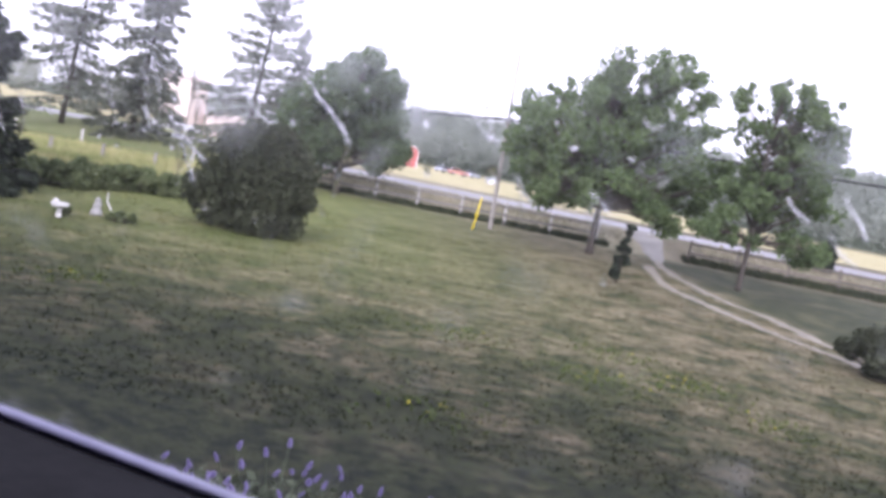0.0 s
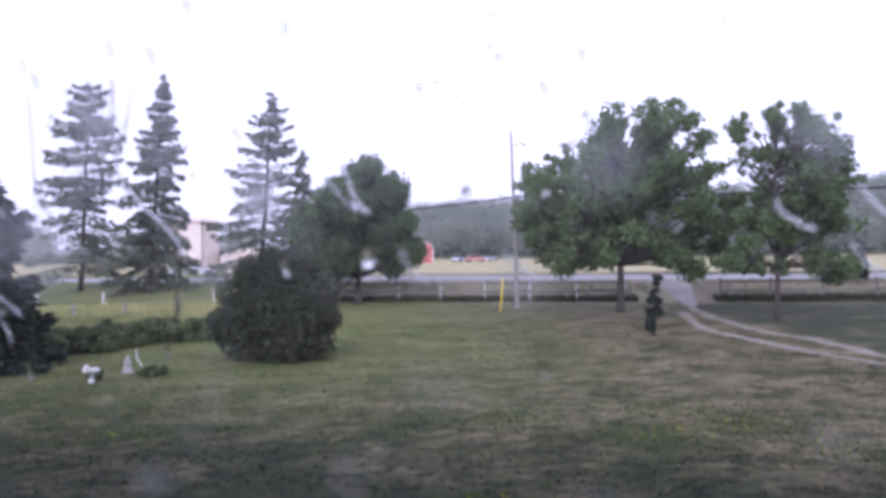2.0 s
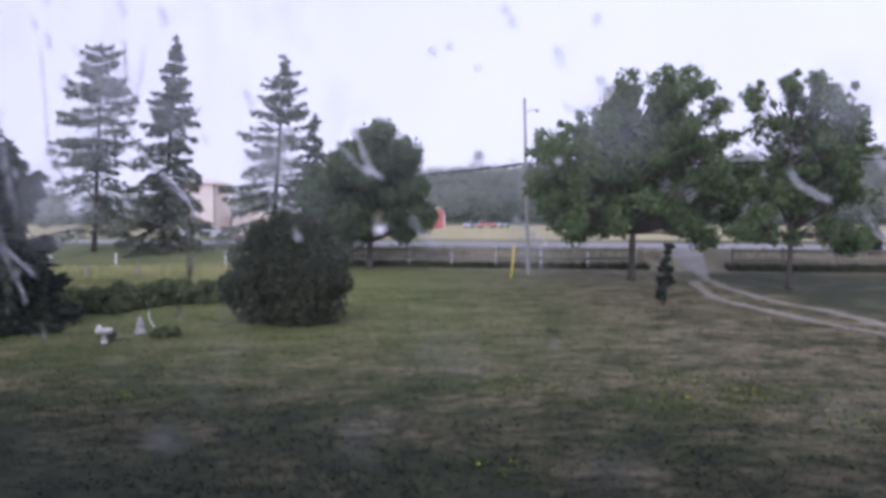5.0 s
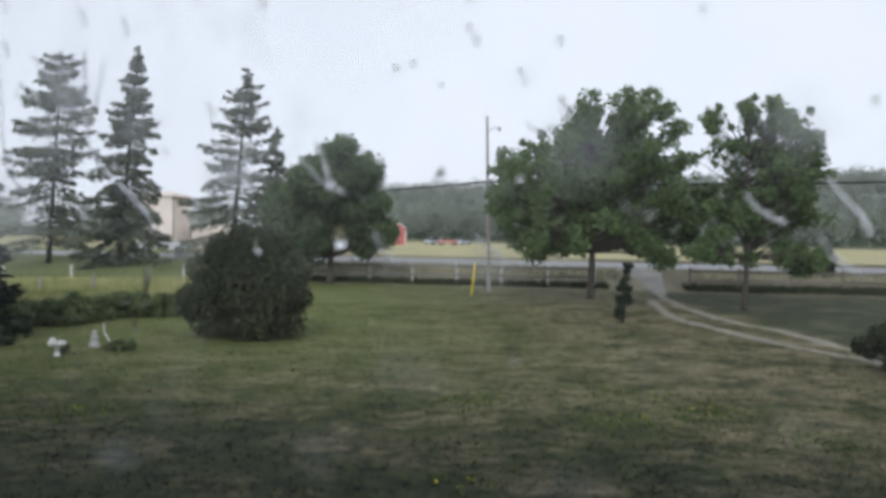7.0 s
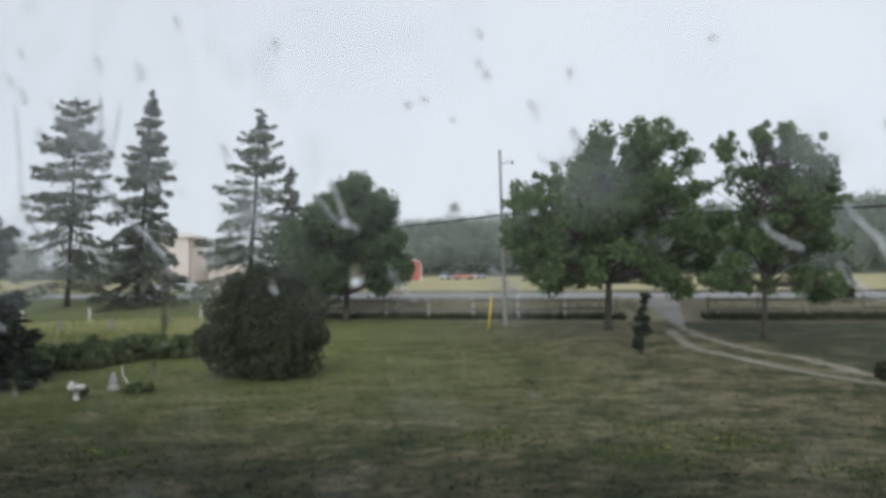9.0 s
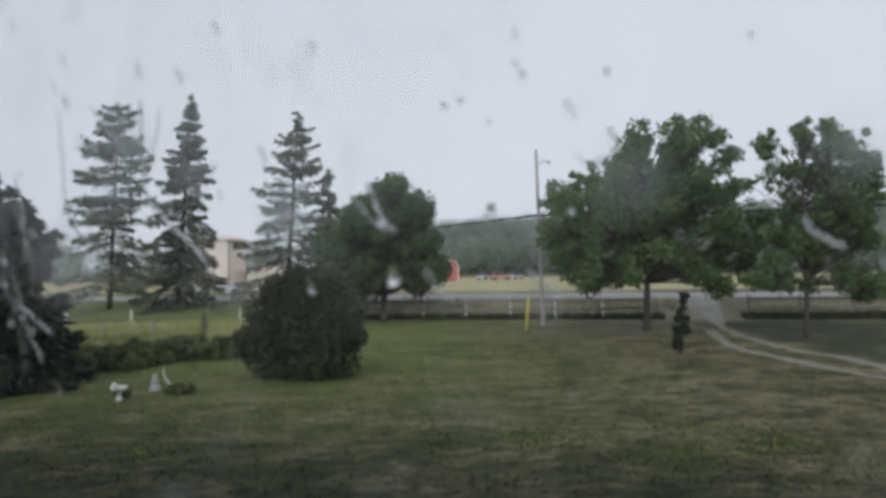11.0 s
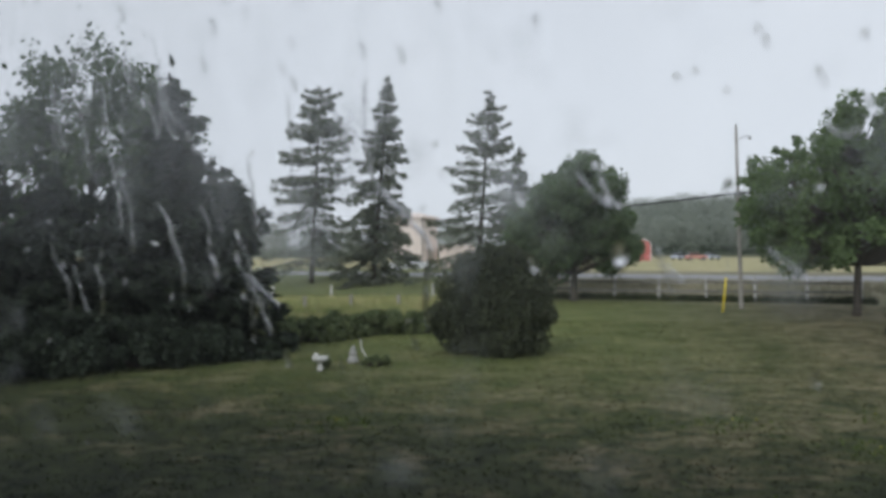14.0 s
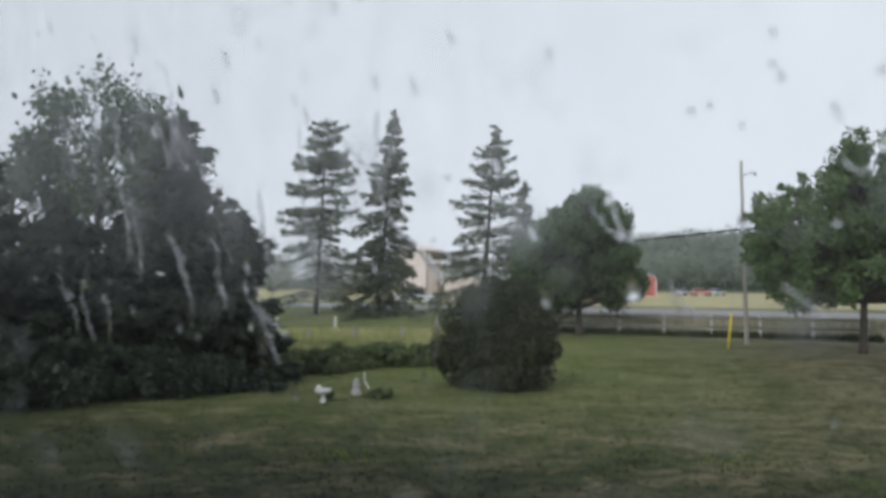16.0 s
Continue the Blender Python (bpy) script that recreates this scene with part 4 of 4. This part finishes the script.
def farmhouse(at):
    """A tall block seen on its corner, with a low wing along the road."""
    h = thing("farmhouse", at, "pinkish beige two-storey farmhouse with a low wing", "house", turn=71)
    part("wall", box_bm((0, 0, -0.5), (3.0, 3.6, 5.3)), M_BEIGE, h)
    roof = bmesh.new()
    ring = [roof.verts.new(p) for p in ((-0.25, -0.25, 5.3), (3.25, -0.25, 5.3), (3.25, 3.85, 5.3), (-0.25, 3.85, 5.3))]
    eave = [roof.verts.new((v.co.x, v.co.y, 5.42)) for v in ring]
    ridge = [roof.verts.new(p) for p in ((1.5, 1.5, 5.95), (1.5, 2.1, 5.95))]
    roof.faces.new(ring[::-1])
    for i in range(4):
        j = (i + 1) % 4
        roof.faces.new((ring[i], ring[j], eave[j], eave[i]))
    roof.faces.new((eave[0], eave[1], ridge[0]))
    roof.faces.new((eave[1], eave[2], ridge[1], ridge[0]))
    roof.faces.new((eave[2], eave[3], ridge[1]))
    roof.faces.new((eave[3], eave[0], ridge[0], ridge[1]))
    part("roof", roof, M_BEIGE, h, "low pale hipped roof")
    part("corner_board", box_bm((-0.03, -0.03, -0.4), (0.14, -0.002, 5.28)), M_GREYWOOD, h, "grey corner board")
    for name, bm, label in (("wing", box_bm((1.9, 0.9, -0.5), (5.6, 4.6, 2.0)), "pale pink sided wing"), ("wing_roof", prism([(1.7, 2.0), (5.8, 2.0), (5.4, 2.5), (1.9, 2.5)], 0.7, 4.8), "pale brown wing roof")):
        ob = part(name, bm, M_BEIGE, h, label)
        ob.matrix_local = pose(0, 0, 0, 0, 0, -56)


farmhouse(polar(14.87, 97))


def car(at, turn, paint, label):
    c = thing("car", at, label, "car", "parked cars", turn)
    body = prism([(-2.1, 0.35), (2.1, 0.35), (2.15, 0.75), (1.9, 0.9), (1.0, 0.98), (-1.9, 1.0), (-2.15, 0.8)], -0.85, 0.85)
    bmesh.ops.bevel(body, geom=body.edges[:], offset=0.05, segments=2, affect="EDGES")
    part("body", body, paint, c)
    cab = prism([(-1.8, 0.98), (0.95, 0.96), (0.3, 1.42), (-1.3, 1.45)], -0.72, 0.72)
    bmesh.ops.bevel(cab, geom=cab.edges[:], offset=0.05, segments=2, affect="EDGES")
    part("cabin", cab, M_DARKGLASS, c, "dark glazed cabin")
    part("roof", box_bm((-1.3, -0.68, 1.43), (0.3, 0.68, 1.5), 0.02), paint, c)
    for x in (-1.35, 1.35):
        for y in (-0.86, 0.86):
            w = part("wheel", lathe([(0.2, -0.1), (0.33, -0.1), (0.34, -0.05), (0.34, 0.05), (0.33, 0.1), (0.2, 0.1)], 18), M_TYRE, c)
            w.matrix_local = pose(x, y * 0.9, 0.34, 90, 0, 0)
            rim = part("rim", lathe([(0.03, -0.12), (0.19, -0.11), (0.19, 0.11), (0.03, 0.12)], 14), M_METAL, w, "dull metal rim")
    for y in (-0.6, 0.6):
        part("headlight", box_bm((2.1, y - 0.15, 0.62), (2.17, y + 0.15, 0.75), 0.01), M_WHITE, c)


car(polar(15.4, 84), 12, M_WHITECAR, "white car parked by the farmhouse")
car(polar(-0.7, 190), 55, M_BLUECAR, "blue car parked far off in the field")
car(polar(-1.6, 190), 20, M_REDCAR, "red car parked far off in the field")
car(polar(-2.5, 192), 60, M_BLUECAR, "blue car parked far off in the field")


# ---- grasses and flowers ----
def blades(name, P, h, w, mat, seed, label, category, lean=0.5):
    rng = np.random.default_rng(seed)
    n = len(P)
    a = rng.uniform(0, 6.283, n)
    side = np.stack([np.cos(a), np.sin(a), np.zeros(n)], 1) * w * rng.uniform(0.6, 1.4, (n, 1))
    hh = h * rng.uniform(0.4, 1.25, n)
    tip = np.stack([rng.normal(size=n) * lean * hh, rng.normal(size=n) * lean * hh, hh], 1)
    V = np.stack([P - side, P + side, P + tip * 0.62 + side * 0.7, P + tip - side * 0.15], 1)
    return tagged(quads(name, V, mat), label, category, kind="stuff")


def on_ground(xy):
    return np.column_stack([xy, ground_z(xy[:, 0], xy[:, 1]) - 0.005])


def clumped(rng, n, x0, x1, y0, y1, per=14, spread=0.4):
    c = np.column_stack([rng.uniform(x0, x1, n // per), y0 + (y1 - y0) * rng.uniform(0, 1, n // per) ** 1.3])
    q = np.repeat(c, per, axis=0)
    return q + rng.normal(size=q.shape) * spread


rng_g = np.random.default_rng(77)
xy = clumped(rng_g, 90000, -17, 11, 9.0, 38, 12, 0.2)
blades("lawn_grass", on_ground(xy), 0.04, 0.014, M_GROUND, 1, "short patchy grass tufts, part dried brown", "grass", 1.3)
az = np.radians(rng_g.uniform(10, 27, 26000))
rr = rng_g.uniform(34, 53, 26000)
blades("field_grass", on_ground(np.column_stack([-rr * np.sin(az), rr * np.cos(az)])), 0.42, 0.03, M_TALLGRASS, 2, "tall yellow-green unmown grass", "grass", 0.35)
x = rng_g.uniform(-10, 40, 15000)
x = x[(x < 10.2) | (x > 14.2)]
xy = np.column_stack([x, fence_y(x) + rng_g.normal(size=len(x)) * 0.3 + 0.1])
blades("fence_grass", on_ground(xy), 0.34, 0.03, M_FENCEWEED, 3, "long grass along the fence foot, coloured dark for shade", "grass", 0.35)
x = rng_g.uniform(-40, 45, 16000)
xy = np.column_stack([x, 57.5 - 0.28 * x + rng_g.normal(size=len(x)) * 1.1])
xy = xy[(np.abs(xy[:, 0] - 14.0) > 2.2) & (xy[:, 0] > -10)]
blades("verge_grass", on_ground(xy), 0.3, 0.03, M_VERGE, 4, "rough grass on the road verge", "grass", 0.4)

spots = [(4.0, 14.3), (2.9, 13.8), (5.4, 12.8), (3.7, 16.2), (0.9, 15.3), (-5.2, 14.2), (0.55, 10.4), (4.8, 14.9)]
pts = []
for sx, sy in spots:
    q = np.array([sx, sy]) + rng_g.normal(size=(7, 2)) * np.array([0.3, 0.35])
    pts.append(q)
P = on_ground(np.concatenate(pts))
P[:, 2] += rng_g.uniform(0.04, 0.12, len(P))
tagged(quads("yellow_wildflowers", leaves_at(P, 0.032, rng_g, 1.1, 0.0), M_BLOSSOM), "small yellow wildflowers scattered in the lawn", "flowers", kind="stuff")
xy = np.concatenate([np.array(s) + rng_g.normal(size=(130, 2)) * np.array([0.4, 0.45]) for s in spots])
blades("wildflower_leaves", on_ground(xy), 0.07, 0.018, M_CLOVER, 6, "green leafy patches under yellow wildflowers", "plants", 0.6)


def lavender(at, seed):
    rng = np.random.default_rng(seed)
    p = thing("lavender_plant", at, "flowering purple lavender beneath the window", "plant", "lavender under the window")
    runs = []
    for k in range(13):
        a, l = rng.uniform(0, 6.283), rng.uniform(0.08, 0.6)
        h = rng.uniform(0.38, 0.74) * (1 - 0.25 * l)
        tip = np.array([math.cos(a) * l, math.sin(a) * l, h])
        runs.append([((tip[0] * 0.2, tip[1] * 0.2, 0), 0.006), (tuple(tip * np.array([0.55, 0.55, 0.6])), 0.005), (tuple(tip), 0.003)])
        w = rng.uniform(0.012, 0.021)
        ob = part("flower_spike", lathe([(w * 0.4, 0), (w, 0.012), (w * 0.65, 0.02), (w * 1.1, 0.03), (w * 0.6, 0.038), (w * 0.75, 0.048), (w * 0.2, 0.065)], 7), M_LAVENDER, p)
        ob.matrix_local = pose(tip[0], tip[1], tip[2] - 0.02, rng.uniform(-40, 40), rng.uniform(-40, 40), 0)
    V, F = tubes(runs, 4)
    mesh_object("stalks", V, F, M_STALK, p)
    q = rng.normal(size=(500, 3)) * np.array([0.2, 0.2, 0.0])
    q[:, 2] = rng.uniform(0.03, 0.4, 500)
    quads("foliage", leaves_at(q, 0.05, rng, 2.2), M_STALK, p)


for k, (az_, r_) in enumerate(((8.6, 6.0), (6.4, 5.9), (4.6, 5.6), (2.6, 5.4), (0.6, 5.4), (-1.4, 5.6))):
    lavender(polar(az_, r_), 100 + k)


# ---- the room and its window ----
ROOM = pose(0, 0, 0, 0, 0, -24)


def room_box(name, lo, hi, mat, label, category, bevel=0.0):
    ob = part(name, box_bm(lo, hi, bevel), mat)
    ob.matrix_world = ROOM
    return tagged(ob, label, category, kind="structure")


# unseen walls raised to 7 m, with eaves, to shade the near lawn
U0, U1, Z0, Z1 = -0.78, 0.62, 2.56, 3.75
room_box("wall_north_left", (-9, 0.09, 0), (U0, 0.212, 7.0), M_SIDING, "outer house wall beside the window, raised to shade the lawn", "wall")
room_box("wall_north_right", (U1, 0.09, 0), (8, 0.212, 7.0), M_SIDING, "outer house wall beside the window, raised to shade the lawn", "wall")
room_box("wall_north_below", (U0, 0.09, 0), (U1, 0.212, Z0), M_SIDING, "outer house wall under the window", "wall")
room_box("wall_north_above", (U0, 0.09, Z1), (U1, 0.212, 7.0), M_SIDING, "unseen outer wall over the window, raised to shade the lawn", "wall")
room_box("wall_south", (-9, -4.2, 0), (8, -4.0, 7.0), M_PLASTER, "unseen green-grey room wall, raised to shade the lawn", "wall")
room_box("wall_west", (-9, -4.0, 0), (-8.8, 0.09, 7.0), M_PLASTER, "unseen green-grey room wall, raised to shade the lawn", "wall")
room_box("wall_east", (7.8, -4.0, 0), (8, 0.09, 7.0), M_PLASTER, "unseen green-grey room wall, raised to shade the lawn", "wall")
room_box("floor", (-8.8, -4.0, 1.05), (7.8, 0.09, 1.2), M_FLOOR, "brown wooden floor of the room", "floor")
room_box("ceiling", (-9.4, -4.6, 7.0), (8.4, 0.7, 7.2), M_PLASTER, "unseen high ceiling with eaves added to shade the lawn", "ceiling")

win = new("window_1")
win.matrix_world = ROOM
tagged(win, "dark-framed window with rain-wet glass", "window", kind="structure")
part("bottom_rail", box_bm((U0, 0.10, Z0), (U1, PANE - 0.004, 2.6065), 0.002), M_DARKFRAME, win, "dark vinyl bottom rail")
part("glazing_bead", box_bm((U0 + 0.03, PANE - 0.003, Z0 + 0.01), (U1 - 0.03, PANE + 0.006, 2.609), 0.002), M_BEAD, win, "glazing bead coloured as the rail's lavender sky-lit edge")
part("top_rail", box_bm((U0, 0.13, Z1 - 0.05), (U1, PANE + 0.01, Z1), 0.006), M_DARKFRAME, win)
part("side_rail", box_bm((U0, 0.13, Z0 + 0.04), (U0 + 0.05, PANE + 0.01, Z1 - 0.05), 0.006), M_DARKFRAME, win)
part("side_rail", box_bm((U1 - 0.05, 0.13, Z0 + 0.04), (U1, PANE + 0.01, Z1 - 0.05), 0.006), M_DARKFRAME, win)
part("window_sill", box_bm((U0 - 0.05, 0.02, Z0 - 0.04), (U1 + 0.05, 0.086, Z0 - 0.004), 0.006), M_PLASTER, win, "green-grey inner sill")
pane = part("pane", box_bm((U0 + 0.05, PANE, 2.611), (U1 - 0.05, PANE + 0.004, Z1 - 0.05)), M_GLASS, win, "rain-wet window glass")
pane.visible_shadow = False


# ---- rain on the outside of the glass ----
def drop_mesh(w, h, thick, skew=0.0):
    """A drop lying on the glass: a shallow dome, fuller towards its foot."""
    V, F = [], []
    rings, sides = 5, 14
    for i in range(rings + 1):
        f = i / rings
        c = math.cos(f * math.pi / 2)
        for k in range(sides):
            a = 2 * math.pi * k / sides
            x, z = math.cos(a) * w * c, math.sin(a) * h * c
            x *= 1 - 0.25 * math.sin(a)
            V.append((x + skew * z, thick * math.sin(f * math.pi / 2), z))
    for i in range(rings):
        for k in range(sides):
            j = (k + 1) % sides
            a, b = i * sides, (i + 1) * sides
            F.append((a + k, b + k, b + j, a + j))
    F.append(tuple(range(sides)))
    me = bpy.data.meshes.new("raindrop")
    me.from_pydata(V, [], F)
    me.materials.append(M_WATER)
    me.polygons.foreach_set("use_smooth", [True] * (len(F) - 1) + [False])
    me.update()
    return me


FACE = PANE + 0.0042
DROPS = [drop_mesh(0.0011, 0.0016, 0.0006), drop_mesh(0.0008, 0.0009, 0.0005), drop_mesh(0.0010, 0.0026, 0.0006, -0.35), drop_mesh(0.0030, 0.0046, 0.0014), drop_mesh(0.0006, 0.0020, 0.0004, -0.4)]


def raindrop(u, z, kind, size=1.0):
    ob = new("raindrop", DROPS[kind])
    ob.matrix_world = ROOM @ Matrix.Translation((u, FACE, z)) @ Matrix.Diagonal((size, 1, size, 1))
    tagged(ob, "clear raindrop clinging to the window glass", "raindrop", "raindrops on the glass")


for u, z, kind, size in ((-0.1130, 2.7498, 3, 0.75), (-0.0863, 2.7647, 0, 1.1), (-0.1198, 2.7718, 0, 0.9), (-0.1160, 2.7634, 0, 1.0),
                         (-0.2658, 2.8274, 2, 1.2), (-0.3190, 2.8401, 2, 1.3), (-0.2709, 2.8150, 2, 1.2), (-0.1820, 2.8067, 2, 1.1)):
    raindrop(u, z, kind, size)
rng_d = random.Random(8)
for k in range(88):
    if k % 3:
        u = -0.42 + 0.26 * rng_d.random()
    else:
        u = -0.42 + 0.46 * rng_d.random()
    z = 2.66 + 0.21 * rng_d.random()
    raindrop(u, z, rng_d.choice((0, 1, 1, 2, 4, 4)), rng_d.uniform(0.6, 1.25))


for k in range(18):
    raindrop(-0.23 + 0.26 * rng_d.random(), 2.762 + 0.05 * rng_d.random(), rng_d.choice((0, 1, 1, 2)), rng_d.uniform(0.7, 1.2))


def water_streak(line, width, seed):
    """A run of water down the glass: a low rounded ridge that swells and narrows."""
    rng = random.Random(seed)
    pts = smooth_line(line, 6)
    V, F = [], []
    sides = 8
    for i, (u, z) in enumerate(pts):
        a, b = pts[max(i - 1, 0)], pts[min(i + 1, len(pts) - 1)]
        d = Vector((b[0] - a[0], b[1] - a[1])).normalized()
        f = i / (len(pts) - 1)
        w = width * (0.55 + 0.5 * f) * rng.uniform(0.55, 1.35) * (0.25 if i in (0, len(pts) - 1) else 1)
        u += rng.uniform(-1, 1) * width * 0.35
        for k in range(sides + 1):
            q = math.pi * k / sides
            o = math.cos(q) * w * 0.5
            V.append((u - d.y * o, FACE + math.sin(q) * w * 0.42, z + d.x * o))
    n = sides + 1
    for i in range(len(pts) - 1):
        for k in range(n):
            j = (k + 1) % n
            F.append((i * n + k, i * n + j, (i + 1) * n + j, (i + 1) * n + k))
    F.append(tuple(range(n)))
    F.append(tuple(reversed(range((len(pts) - 1) * n, len(pts) * n))))
    ob = mesh_object("water_streak", V, F, M_WATER, smooth=True)
    ob.matrix_world = ROOM
    tagged(ob, "wavering trickle of rainwater running down the glass", "water streak", "trickles on the glass")


STREAKS = [
    [(-0.1954, 2.8017), (-0.1951, 2.7791), (-0.1902, 2.7689), (-0.1784, 2.7589), (-0.1717, 2.7509), (-0.1728, 2.7415), (-0.1731, 2.7305)],
    [(-0.1884, 2.7993), (-0.1915, 2.7855), (-0.1951, 2.7757)],
    [(-0.2160, 2.8017), (-0.2086, 2.7928), (-0.1992, 2.7847)],
    [(-0.2291, 2.8018), (-0.2275, 2.7882), (-0.2254, 2.7702), (-0.2165, 2.7594), (-0.2057, 2.7508)],
    [(-0.3161, 2.8290), (-0.3164, 2.8172), (-0.3030, 2.8063), (-0.2965, 2.7913)],
    [(-0.2932, 2.8156), (-0.2911, 2.8021), (-0.2796, 2.7921), (-0.2756, 2.7839)],
    [(-0.2683, 2.7728), (-0.2636, 2.7621), (-0.2605, 2.7563)],
    [(-0.2520, 2.7637), (-0.2531, 2.7469), (-0.2432, 2.7397), (-0.2324, 2.7328)],
    [(-0.3468, 2.8376), (-0.3434, 2.8214), (-0.3419, 2.8034)],
    [(-0.1252, 2.7700), (-0.1198, 2.7642), (-0.1152, 2.7606)],
    [(-0.1044, 2.7511), (-0.1009, 2.7433), (-0.0996, 2.7382)],
    [(-0.0658, 2.7772), (-0.0620, 2.7740), (-0.0587, 2.7755)],
    [(-0.0783, 2.7512), (-0.0695, 2.7441)],
]
for k, line in enumerate(STREAKS):
    water_streak(line, 0.0016 if k == 0 else 0.0008 if k == 3 else 0.0011 if len(line) > 3 else 0.0008, 200 + k)
# finer trickles on the wetter west side of the pane
rng_s = random.Random(31)
for k in range(22):
    u, z = -0.245 - 0.14 * rng_s.random(), 2.74 + 0.10 * rng_s.random()
    if u > -0.29:
        z = 2.74 + 0.45 * (z - 2.74)
    line = [(u, z)]
    for s in range(rng_s.choice((2, 3, 4))):
        u, z = u + rng_s.uniform(-0.001, 0.006), z - rng_s.uniform(0.005, 0.013)
        line.append((u, z))
    water_streak(line, rng_s.uniform(0.0008, 0.0016), 300 + k)
for k in range(6):
    u, z = -0.17 + 0.21 * rng_s.random(), 2.75 + 0.03 * rng_s.random()
    line = [(u, z)]
    for s in range(2):
        u, z = u + rng_s.uniform(0.002, 0.006), z - rng_s.uniform(0.003, 0.007)
        line.append((u, z))
    water_streak(line, rng_s.uniform(0.0008, 0.0013), 340 + k)
